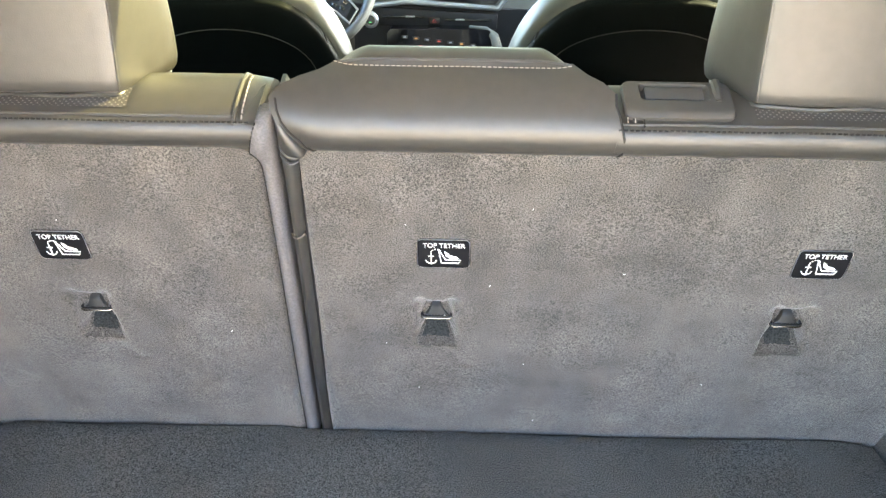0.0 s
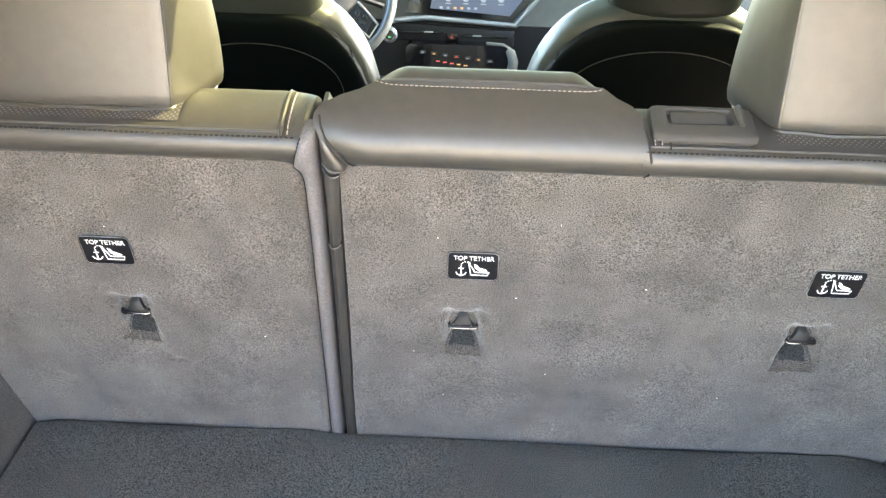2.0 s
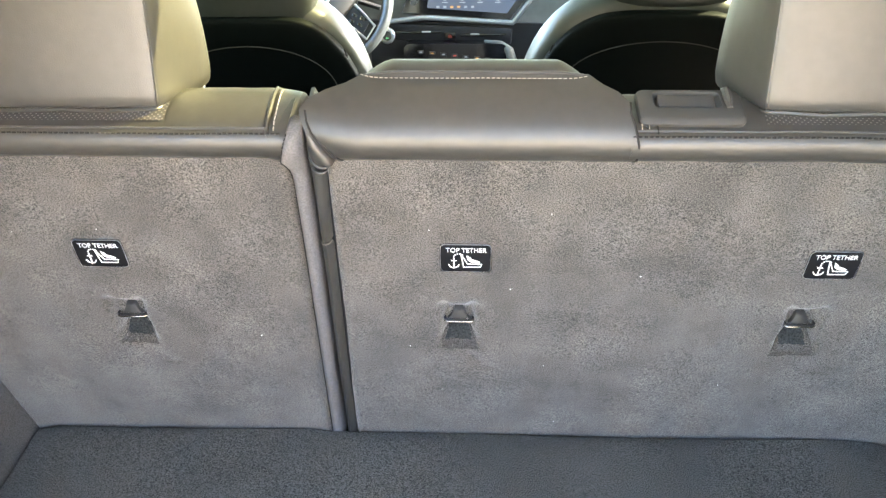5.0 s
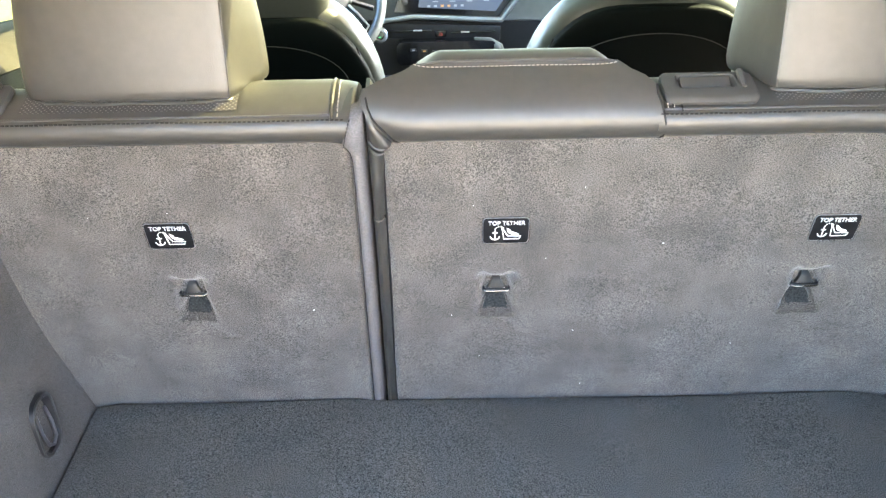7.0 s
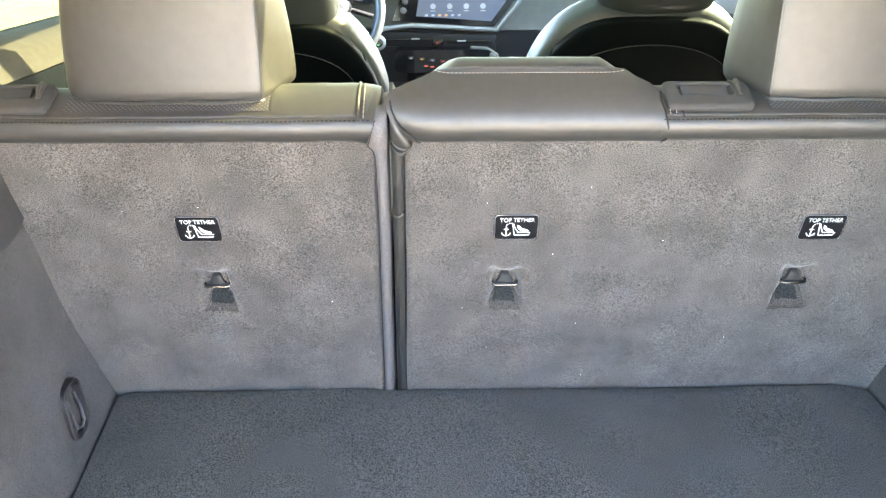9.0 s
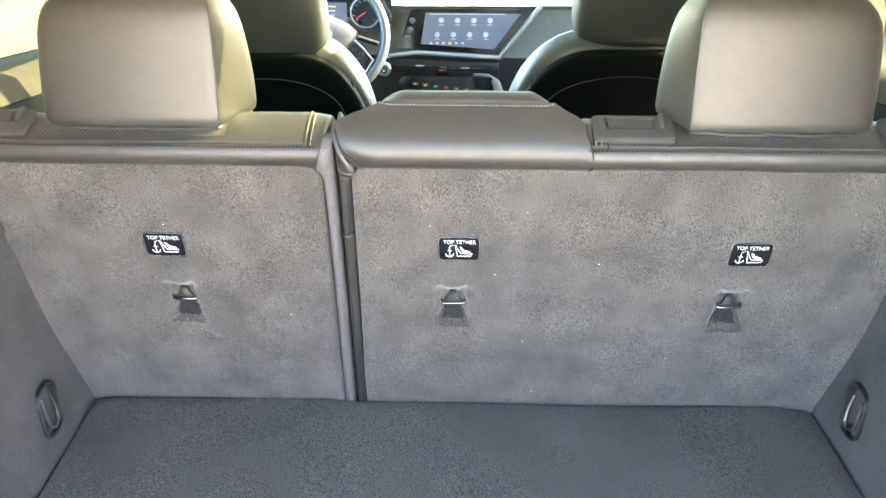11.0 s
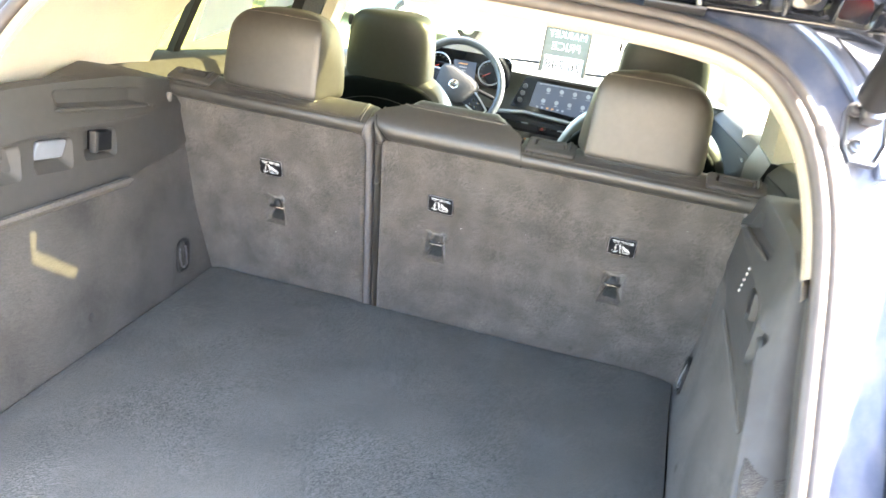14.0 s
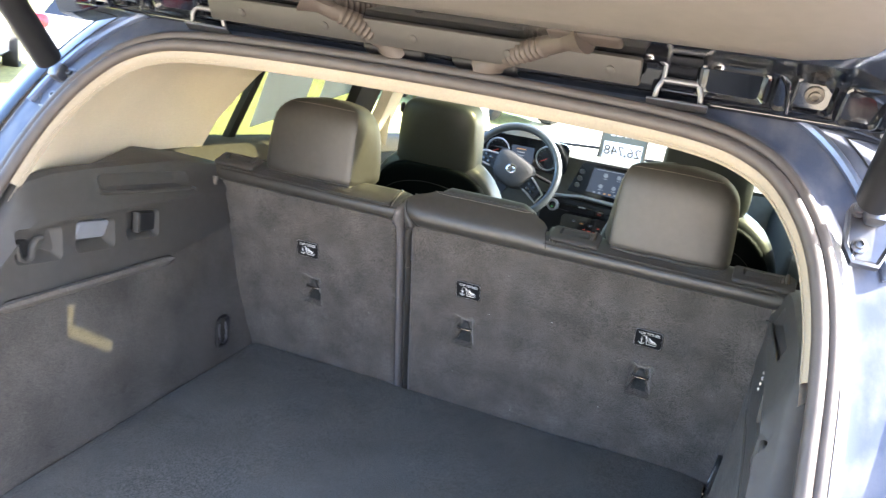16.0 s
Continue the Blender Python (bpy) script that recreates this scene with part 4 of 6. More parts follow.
side_trim(-1)
side_trim(1)


# ---- body shell ----
def gate_loop(off=0.0, lift=0.0, n_top=22, low=0.70):
    """Points round the tailgate opening, from low left over the top to low right; off moves them outwards."""
    half = [(0.607, 0.70), (0.611, 0.85), (0.610, 1.0), (0.606, 1.10), (0.601, 1.20), (0.591, 1.27), (0.572, 1.33), (0.545, 1.375), (0.508, 1.412), (0.46, 1.436), (0.40, 1.449), (0.30, 1.456), (0.15, 1.460)]
    pts = [(-x, z) for x, z in half] + [(0, 1.461)] + [(x, z) for x, z in reversed(half)]
    fine = []
    for i in range(len(pts) - 1):
        p0, p1, p2, p3 = (Vector(pts[max(0, min(len(pts) - 1, i + k))]) for k in (-1, 0, 1, 2))
        for k in range(4):
            t = k / 4
            fine.append(0.5 * ((2 * p1) + (p2 - p0) * t + (2 * p0 - 5 * p1 + 4 * p2 - p3) * t * t + (3 * p1 - p0 - 3 * p2 + p3) * t ** 3))
    fine.append(Vector(pts[-1]))
    out = []
    for i, p in enumerate(fine):
        a, b = fine[max(0, i - 1)], fine[min(len(fine) - 1, i + 1)]
        d = (b - a).normalized()
        nrm = Vector((-d.y, d.x))
        q = p + nrm * off
        y = 0.47 - 0.70 * (1.43 - p.y) if p.y > 0.95 else 0.134 - 0.30 * (0.95 - p.y)
        # lift is along the opening's own normal, to the rear and up
        out.append(Vector((q.x, y + 0.70 * nrm.y * off - 0.82 * lift, q.y + 0.57 * lift)))
    return out


body = thing("car_body", pose(0, 0, 0), "dark blue car body with open tailgate aperture", "car body")
lip = Geo()
lip.tube(gate_loop(-0.018, 0.010), 0.0095, 12)
seal = part("door_seal", lip, RUBBER, body, "black rubber tailgate seal")
part("seal_flap", Geo().tube(gate_loop(-0.003, 0.007), 0.0085, 12), RUBBER, seal)
strips = [gate_loop(o, l) for o, l in ((-0.004, 0.0), (0.006, 0.0), (0.011, -0.004), (0.016, -0.012), (0.024, -0.0155), (0.040, -0.0175), (0.060, -0.0200), (0.080, -0.0240), (0.096, -0.0290), (0.110, -0.0340), (0.122, -0.0400), (0.137, -0.0520))]
fl = Geo()
fl.loft([list(r) for r in zip(*strips)], False, False)
fl.v = [(x, y + 0.0010 * noise.noise((x * 14, 3.0, z * 6)), z) for x, y, z in fl.v]
part("aperture_flange", fl, DUSTY_PAINT, body, "dusty dark blue painted door frame", 60)
for off_, lift_, r_, mat_ in ((0.064, -0.0180, 0.0075, PAINT), (0.090, -0.0270, 0.0016, DARK_PLASTIC)):
    part("body_seam", Geo().tube([p for p in gate_loop(off_, lift_) if p.z > 1.30], r_, 8), mat_, body)
inner = [gate_loop(o, l) for o, l in ((-0.022, 0.006), (-0.0265, 0.004), (-0.031, -0.001), (-0.033, -0.012))]
tr = Geo()
top_only = [[p for p, ref in zip(r, gate_loop(0)) if ref.z > 1.195] for r in inner]
tr.loft([list(r) for r in zip(*top_only)], False, False)
part("aperture_trim", tr, EDGE_CLOTH, body, "pale cloth trim round the opening", 60)
for s in (-1, 1):
    low_trim = Geo()
    lowpts = [[p for p, ref in zip(r, gate_loop(0)) if ref.z <= 1.205 and ref.x * s > 0] for r in [gate_loop(o, l) for o, l in ((0.008, 0.002), (-0.010, -0.002), (-0.020, -0.02), (-0.045, -0.12))]]
    low_trim.loft([list(r) for r in zip(*lowpts)], False, False)
    part("aperture_lower_trim", low_trim, COVER, body, "", 60)

for s in (-1, 1):
    def proud(z):
        return linear([(0.7, 0.050), (0.95, 0.032), (1.06, 0.017), (1.13, 0.011), (1.20, 0.006), (1.33, 0.002)], z)
    rows = [(0.078, -0.034, 0), (0.081, -0.028, 1), (0.088, -0.022, 1.06), (0.112, -0.026, 1.0), (0.150, -0.042, 0.9), (0.185, -0.075, 0.8)]
    ref = [p for p in gate_loop(0) if p.z < 1.345 and p.x * s > 0]
    lines_ = []
    for o, l, k in rows:
        zero = [p for p, r_ in zip(gate_loop(o, l), gate_loop(0)) if r_.z < 1.345 and r_.x * s > 0]
        lines_.append([Vector((p.x, p.y - 0.82 * k * proud(r_.z), p.z + 0.57 * k * proud(r_.z))) for p, r_ in zip(zero, ref)])
    part("lamp_surround", Geo().loft([list(r_) for r_ in zip(*lines_)], False, False), BLACK_PAINT, body, "glossy black surround beside the tail lamp", 60)

# outer quarter panels and roof
for s in (-1, 1):
    q = Geo()
    rings = []
    for y in [-0.06 + 0.1 * k for k in range(47)]:
        top = linear([(-0.1, 1.06), (0.30, 1.12), (0.9, 1.13), (2.0, 1.08), (3.2, 1.02), (4.6, 0.80)], y)
        w = linear([(-0.1, 0.84), (0.3, 0.89), (1.0, 0.93), (3.5, 0.93), (4.6, 0.75)], y)
        rings.append([(s * (w - 0.06), y, top), (s * (w - 0.05), y, top + 0.005), (s * (w - 0.02), y, top - 0.05), (s * w, y, top - 0.20), (s * w, y, 0.55), (s * (w - 0.05), y, 0.30), (s * (w - 0.06), y, 0.30)])
    q.loft(rings, True, True)
    part("side_panel", q, PAINT, body)
    lampg = Geo().quad_block((0.085, 0.03, 0.14), 3.5, 24, 12)
    tl = part("tail_lamp", lampg, RED_LENS, body, "dark red tail lamp")
    tl.matrix_local = pose(s * 0.845, 0.10, 1.02, -25, 0, s * 20)
    # pillar behind the rear door, sheet metal outside
    pil = Geo()
    outer = [p for p in gate_loop(0.134, -0.046) if p.z > 1.05 and p.x * s > 0.05]
    outer = sorted(outer, key=lambda p: p.z)
    rings = []
    for p in outer:
        k = (p.z - 1.05) / 0.5
        yf = linear([(1.05, 0.90), (1.2, 0.96), (1.35, 1.10), (1.5, 1.2)], p.z)
        xo = linear([(1.05, 0.84), (1.2, 0.78), (1.35, 0.71), (1.5, 0.60)], p.z)
        rings.append([p, Vector((s * max(abs(p.x), xo), p.y + 0.10, p.z)), Vector((s * max(abs(p.x) + 0.01, xo), max(yf, p.y + 0.15), p.z))])
    pil.loft(rings, False, False)
    part("rear_pillar", pil, PAINT, body, "", 60)
    # pale inner trim of the pillar
    pt = Geo()
    rear = [p for p in gate_loop(-0.033, -0.004) if p.z > 1.15 and p.x * s > 0.3]
    rear = sorted(rear, key=lambda p: p.z)
    rings = []
    for p in rear:
        fy = linear([(1.165, 0.935), (1.19, 0.956), (1.254, 1.0), (1.296, 1.04), (1.366, 1.10), (1.43, 1.15)], p.z)
        fx = linear([(1.165, 0.700), (1.25, 0.690), (1.30, 0.675), (1.366, 0.648), (1.40, 0.61), (1.43, 0.52)], p.z)
        ring = []
        for k in range(13):
            q_ = k / 12
            x = abs(p.x) + (fx - abs(p.x)) * (1 - (1 - q_) ** 2.0) + 0.018 * math.sin(math.pi * q_)
            y = p.y + (fy - p.y) * q_
            ring.append(Vector((s * x, y, p.z - 0.010 * q_)))
        ring.append(Vector((s * (fx + 0.045), fy + 0.02, p.z - 0.010)))
        rings.append(ring)
    pt.loft(rings, False, False)
    pl = part("pillar_trim", pt, BEIGE, body, "pale cream pillar trim", 60)
    # raised oval outline moulded into it
    def on_trim(z, q_):
        p = min(rear, key=lambda r: abs(r.z - z))
        fy = linear([(1.165, 0.935), (1.19, 0.956), (1.254, 1.0), (1.296, 1.04), (1.366, 1.10), (1.43, 1.15)], z)
        fx = linear([(1.165, 0.700), (1.25, 0.690), (1.30, 0.675), (1.366, 0.648), (1.40, 0.61), (1.43, 0.52)], z)
        px_ = linear([(r.z, abs(r.x)) for r in rear], z)
        py_ = linear([(r.z, r.y) for r in rear], z)
        return Vector((s * (px_ + (fx - px_) * (1 - (1 - q_) ** 2.0) + 0.018 * math.sin(math.pi * q_) + 0.0052), py_ + (fy - py_) * q_, z - 0.010 * q_))
    ring = []
    for k in range(40):
        a = 2 * math.pi * k / 40
        u_, w_ = math.cos(a), math.sin(a)
        ring.append(on_trim(1.268 + 0.038 * u_ + 0.004 * w_, 0.42 + 0.05 * u_ + 0.085 * w_))
    part("moulded_oval", Geo().tube(ring, 0.0052, 10, closed=True), BEIGE, pl)

# unseen roof opening, edges set to steer sun onto headrest and ledge, headliner below
x0, x1, y0, y1 = -0.345, 0.305, 0.972, 2.40


# cut added along the sun to throw a bent sun strip onto the lining
# outline of the wanted strip where it lands on the left side
SUN_STRIP = [(0.362, 0.951), (0.372, 0.941), (0.481, 0.867), (0.495, 0.883), (0.402, 0.951), (0.414, 0.985), (0.392, 0.991)]
slot = Geo().loft([[Vector((-0.535, y, z)) + SUN * k for y, z in SUN_STRIP] for k in (0.72, 1.30)], True, True)
for z0, z1, mat, nm, grow in ((1.525, 1.545, BLACK_PAINT, "roof_panel", 0.0), (1.475, 1.505, BEIGE, "headliner", 0.03)):
    r_, yb = Geo(), y0 + 0.3 * grow
    for a, b, c_, d in ((-0.60, x0 + grow, yb, 2.70), (x1 - grow, 0.60, yb, 2.70), (x0 + grow, x1 - grow, y1 - grow, 2.70)):
        r_.box((b - a, d - c_, z1 - z0), 0.004, ((a + b) / 2, (c_ + d) / 2, (z0 + z1) / 2))
    part(nm, r_, mat, body)
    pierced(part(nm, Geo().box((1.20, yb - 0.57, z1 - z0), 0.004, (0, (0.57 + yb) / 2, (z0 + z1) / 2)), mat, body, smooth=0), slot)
# unseen bar added across the opening to shade a band on the left ledge
part("ledge_shade_bar", Geo().box((x1 - x0, 0.062, 0.03), 0.006, ((x0 + x1) / 2, 1.345, 1.49)), BEIGE, body)
part("roof_edge", Geo().box((0.9, 0.05, 0.03), 0.012, (0, 0.565, 1.505)), PAINT, body)
part("roof_glass", Geo().add([(-0.46, 0.60, 1.548), (0.46, 0.60, 1.548), (0.46, 2.44, 1.548), (-0.46, 2.44, 1.548)], [(0, 1, 2, 3)]), ROOF_GLASS, body, "unseen tinted roof glass that yellows the sun")

# side windows, pillars, doors
for s in (-1, 1):
    door = Geo()
    rings = []
    for y in [0.66 + 0.1 * k for k in range(25)]:
        z = linear([(0.66, 1.190), (0.98, 1.184), (1.25, 1.165), (3.1, 1.05)], y)
        rings.append([(s * 0.66, y, 0.75), (s * 0.655, y, z - 0.10), (s * 0.665, y, z - 0.035), (s * 0.69, y, z - 0.006), (s * 0.73, y, z + 0.004), (s * 0.80, y, z + 0.004), (s * 0.86, y, z - 0.03), (s * 0.88, y, 0.75)])
    # ledge toned lighter than the lining below, for sun on the left one
    door.loft([ring[2:7] for ring in rings], True, True)
    part("door_ledge", door, LIT_LEDGE, body, "grained door ledge below the windows")
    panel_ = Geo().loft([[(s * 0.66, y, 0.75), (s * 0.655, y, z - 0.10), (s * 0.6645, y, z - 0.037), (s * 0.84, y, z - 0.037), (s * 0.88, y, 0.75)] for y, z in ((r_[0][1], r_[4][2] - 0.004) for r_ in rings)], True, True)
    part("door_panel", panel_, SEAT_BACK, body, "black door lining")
    divider = Geo()
    # divider bar of the rear quarter glass, and the B pillar
    divider.loft([[(s * (0.800 - 0.13 * k), 1.165 + 0.04 * k + a, 1.12 + 0.36 * k) for a in (-0.016, 0.016)] + [(s * (0.782 - 0.13 * k), 1.165 + 0.04 * k + a, 1.12 + 0.36 * k) for a in (0.016, -0.016)] for k in (0, 0.5, 1)], True, True)
    part("window_bar", divider, DARK_PLASTIC, body)
    by = 1.80 if s < 0 else 1.51
    bp = Geo()
    bp.loft([[(s * (0.83 - 0.18 * k), by + 0.02 * k + a, 0.9 + 0.58 * k) for a in (-0.09, 0.09)] + [(s * (0.80 - 0.18 * k), by + 0.02 * k + a, 0.9 + 0.58 * k) for a in (0.08, -0.08)] for k in (0, 0.4, 0.7, 1)], True, True)
    part("b_pillar", bp, DARK_PLASTIC, body)
    if s > 0:
        low_ = Geo().loft([[(x_, ya, z_), (x_, yb, z_), (x_ + 0.05, yb, z_), (x_ + 0.05, ya, z_)] for x_, ya, yb, z_ in ((0.640, 1.30, 1.56, 0.80), (0.648, 1.30, 1.56, 1.10), (0.668, 1.305, 1.555, 1.152))], True, True)
        part("b_pillar_lower_trim", low_, DARK_PLASTIC, body, "black lower pillar trim")
    bt = Geo()
    if s > 0:
        bt.loft([[(x_, ya, z_), (x_, yb, z_), (x_ + 0.05, yb, z_), (x_ + 0.05, ya, z_)] for x_, ya, yb, z_ in ((0.670, 1.312, 1.550, 1.1525), (0.668, 1.325, 1.545, 1.25), (0.640, 1.345, 1.560, 1.36), (0.600, 1.360, 1.590, 1.46))], True, True)
    else:
        bt.loft([[(s * (0.775 - 0.15 * k), by + 0.17 + 0.02 * k + a, 1.0 + 0.46 * k) for a in (-0.07, 0.07)] + [(s * (0.745 - 0.15 * k), by + 0.17 + 0.02 * k + a, 1.0 + 0.46 * k) for a in (0.05, -0.05)] for k in (0, 0.4, 0.7, 1)], True, True)
    part("b_pillar_trim", bt, BEIGE, body, "pale pillar trim")
    ap = Geo().tube([(s * 0.76, 3.45, 1.02), (s * 0.70, 3.05, 1.24), (s * 0.62, 2.66, 1.45), (s * 0.60, 2.55, 1.49)], 0.045, 10)
    part("a_pillar", ap, BEIGE, body)
    rail = Geo().tube([(s * 0.62, 0.60, 1.46), (s * 0.62, 1.2, 1.485), (s * 0.62, 2.0, 1.495), (s * 0.61, 2.6, 1.48)], 0.045, 10)
    part("roof_rail", rail, BEIGE, body)
    for ya, yb, ta, tb, mat, nm in ((0.80, 1.96, 0.90, 1.98, TINTED, "rear_side_glass"), (1.96, 3.2, 1.98, 2.66, GLASS, "front_side_glass")):
        w = Geo()
        w.add([(s * 0.80, ya, 1.14 - 0.04 * (ya - 0.82)), (s * 0.80, yb, 1.14 - 0.04 * (yb - 0.82)), (s * 0.665, tb, 1.49), (s * 0.665, ta, 1.49)], [(0, 1, 2, 3)])
        part(nm, w, mat, body)
    belt = Geo().tube([(s * 0.70, 2.00, 1.42), (s * 0.69, 1.98, 1.2), (s * 0.70, 1.97, 0.9)], 0.022, 6, flat=0.1)
    part("seat_belt", belt, GATE_TRIM, body, "grey seat belt webbing")
ws = Geo()
ws.add([(-0.74, 3.50, 1.00), (0.74, 3.50, 1.00), (0.58, 2.62, 1.48), (-0.58, 2.62, 1.48)], [(0, 1, 2, 3)])
pane = part("windscreen", ws, GLASS, body)
pane.visible_shadow = False
hood, rings = Geo(), []
for y in (3.42, 3.6, 3.9, 4.2, 4.5, 4.62):
    z = linear([(3.42, 1.01), (3.9, 1.00), (4.3, 0.95), (4.5, 0.88), (4.62, 0.72)], y)
    rings.append([(x, y, z - 0.10 * abs(x / 0.8) ** 3) for x in [-0.8 + 0.1 * k for k in range(17)]] + [(0.8, y, 0.5), (-0.8, y, 0.5)])
hood.loft(rings, True, True)
part("bonnet", hood, PAINT, body, "dark blue bonnet")
for wx in (-0.55, 0.0):
    part("wiper", Geo().tube([(wx, 3.44, 1.045), (wx + 0.58, 3.38, 1.085)], 0.008, 6), DARK_PLASTIC, body)
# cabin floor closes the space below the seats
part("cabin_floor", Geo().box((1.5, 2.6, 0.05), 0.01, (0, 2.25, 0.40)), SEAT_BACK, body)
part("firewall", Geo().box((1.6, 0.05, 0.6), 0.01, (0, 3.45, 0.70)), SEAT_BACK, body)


# ---- tailgate ----
# own axes: origin at the hinge line, y forward, x across; the gate reaches back (minus y) and up
GATE = pose(0, 0.50, 1.505, -15, 0, 0)
gate = thing("tailgate", GATE, "raised dark blue tailgate with grey inner trim", "tailgate")
rim, rings = Geo(), []
for y in (0.03, 0.0, -0.006, -0.022, -0.032, -0.07, -0.12, -0.30, -0.60, -0.95, -1.05):
    w = linear([(-1.05, 0.60), (-0.6, 0.70), (-0.2, 0.69), (-0.05, 0.655), (0.03, 0.632)], y)
    b = linear([(-1.05, 0.08), (-0.3, 0.02), (-0.12, 0.006), (-0.07, 0.008), (-0.032, 0.006), (-0.022, -0.002), (-0.006, -0.024), (0.0, -0.029), (0.03, -0.030)], y)
    rings.append([(-w - 0.02, y, b - 0.024), (-w + 0.02, y, b - 0.021), (-w + 0.06, y, b - 0.008), (-w + 0.12, y, b), (0, y, b - 0.002), (w - 0.12, y, b), (w - 0.06, y, b - 0.008), (w - 0.02, y, b - 0.021), (w + 0.02, y, b - 0.024), (w + 0.015, y, b + 0.03), (w - 0.06, y, b + 0.09), (0, y, b + 0.11), (-w + 0.06, y, b + 0.09), (-w - 0.015, y, b + 0.03)])
rim.loft(rings, True, True)
part("gate_frame", rim, BLACK_PAINT, gate, "glossy black painted frame of the tailgate")
pan, rings = Geo(), []
for y, d in ((-0.158, 0.014), (-0.160, 0.000), (-0.170, -0.008), (-0.21, -0.012), (-0.3, -0.010), (-0.6, 0.01), (-0.9, 0.03)):
    w = linear([(-0.98, 0.44), (-0.5, 0.58), (-0.28, 0.575), (-0.21, 0.560), (-0.170, 0.520), (-0.158, 0.500)], y)
    rings.append([(-w, y, d + 0.02), (-w + 0.008, y, d + 0.008), (-w + 0.035, y, d)] + [(-w + 0.035 + (2 * w - 0.07) * k / 10, y, d - 0.004 * math.sin(math.pi * k / 10)) for k in range(1, 10)] + [(w - 0.035, y, d), (w - 0.008, y, d + 0.008), (w, y, d + 0.02), (0, y, d + 0.04)])
pan.loft(rings, True, True)
part("inner_trim", pan, GATE_TRIM, gate, "smooth warm grey plastic inner trim")
part("trim_lip", Geo().tube([(-0.500 + 0.0333 * k, -0.1605 - 0.004 * abs(k - 15) / 15, 0.000 + 0.006 * (abs(k - 15) / 15) ** 3) for k in range(31)], 0.0065, 8), GATE_TRIM, gate, "pale rolled lip of the inner trim")
strip = Geo()
strip.box((0.66, 0.012, 0.040), 0.005, (-0.02, -0.036, -0.012), (42, 0, 0))
cover = part("wiring_cover", strip, COVER, gate, "long grey plastic cover strip")
for k in range(5):
    part("rivet", Geo().lathe([(0.0065, 0), (0.0065, 0.002), (0.004, 0.003)], 14, pose(-0.29 + 0.14 * k, -0.0400, -0.0165, 132, 0, 0)), COVER, cover)
def pressing(x, w, h, deep, bolt=0.0, lean=0.0):
    """A dished pressing in the frame's front face, with a bolt in it where it has one."""
    m = pose(x, -0.0265, -0.0065 if abs(x) < 0.56 else -0.013, 40, 0, lean)
    g_ = Geo()
    g_.loft([[(a, 0.006, b_) for a, b_ in rounded(w * 1.10, h * 1.08, 0.010)], [(a, -0.004, b_) for a, b_ in rounded(w, h, 0.009)], [(a, -0.005, b_) for a, b_ in rounded(w * 0.92, h * 0.90, 0.008)],
             [(a, deep, b_) for a, b_ in rounded(w * 0.76, h * 0.74, 0.006)]], True, True, m)
    p_ = part("pressed_panel", g_, BLACK_PAINT, gate)
    if bolt:
        part("bolt", Geo().lathe([(bolt, 0), (bolt, 0.003), (bolt * 0.62, 0.004), (bolt * 0.62, 0.009), (bolt * 0.38, 0.010), (bolt * 0.36, 0.006)], 20, m @ pose(0, deep, 0, 90, 0, 0)), BOLT, p_)


BOLT = material("zinc_bolt", (0.10, 0.09, 0.078), 0.45, metal=0.6, vary=0.08)
for s in (-1, 1):
    pressing(s * 0.424, 0.085, 0.048, 0.002, 0.0, s * 2)
    pressing(s * 0.483, 0.020, 0.056, 0.000, 0.0, s * 4)
    pressing(s * 0.520, 0.050, 0.050, 0.003, 0.0115, s * 6)
    pressing(s * 0.575, 0.050, 0.052, 0.002, 0.0, s * 8)
    pressing(s * 0.632, 0.036, 0.044, 0.003, 0.010, s * 12)
    rib = Geo().tube([(s * 0.493, -0.010, -0.030), (s * 0.492, -0.022, -0.006), (s * 0.486, -0.034, 0.006), (s * 0.476, -0.050, 0.008)], (0.003, 0.0065, 0.0065, 0.003), 10)
    part("pressed_rib", rib, BLACK_PAINT, gate)
    lip_ = Geo().tube([(s * (0.38 + 0.03 * k), 0.004 - 0.002 * k, -0.031 - 0.0004 * k) for k in range(9)], 0.0018, 8)
    part("folded_lip", lip_, BLACK_PAINT, gate)


BACK = GATE.inverted()


def gate_hinge(s):
    m = BACK @ pose(s * 0.360, 0.50, 1.482) @ Matrix.Diagonal((0.80, 0.85, 0.85, 1))
    h = part("hinge", Geo().box((0.085, 0.05, 0.006), 0.002, (0, 0.005, -0.006), (-25, 0, 0)), BLACK_PAINT, gate, "black steel hinge on the roof edge")
    h.matrix_local = m
    for x in (-0.034, 0.034):
        b_ = Geo().tube([(x * 1.08, -0.028, -0.012), (x, -0.034, 0.006), (x * 0.82, -0.030, 0.018), (x * 0.82, -0.03, 0.040), (x * 1.3, -0.04, 0.052)], 0.0045, 8)
        part("arm", b_, GUNMETAL, h)
        part("gate_plate", Geo().box((0.045, 0.03, 0.006), 0.002, (x * 1.47, -0.045, 0.054)), BLACK_PAINT, h)
        part("bolt", Geo().lathe([(0.009, 0), (0.009, 0.008), (0.004, 0.009)], 12, pose(x * 1.6, -0.047, 0.052, 170, 0, 0)), CHROME, h)
    part("pin", Geo().tube([(-0.028, -0.03, 0.018), (0.028, -0.03, 0.018)], 0.0052, 10), GUNMETAL, h)
    base = part("base_plate", Geo().box((0.098, 0.022, 0.005), 0.002, (0, -0.030, -0.016), (-30, 0, 0)), GUNMETAL, h, "painted hinge foot on the roof edge")
    part("slot", Geo().box((0.030, 0.006, 0.003), 0.001, (0, -0.033, -0.0105), (-30, 0, 0)), DARK_PLASTIC, base)


gate_hinge(-1)
gate_hinge(1)


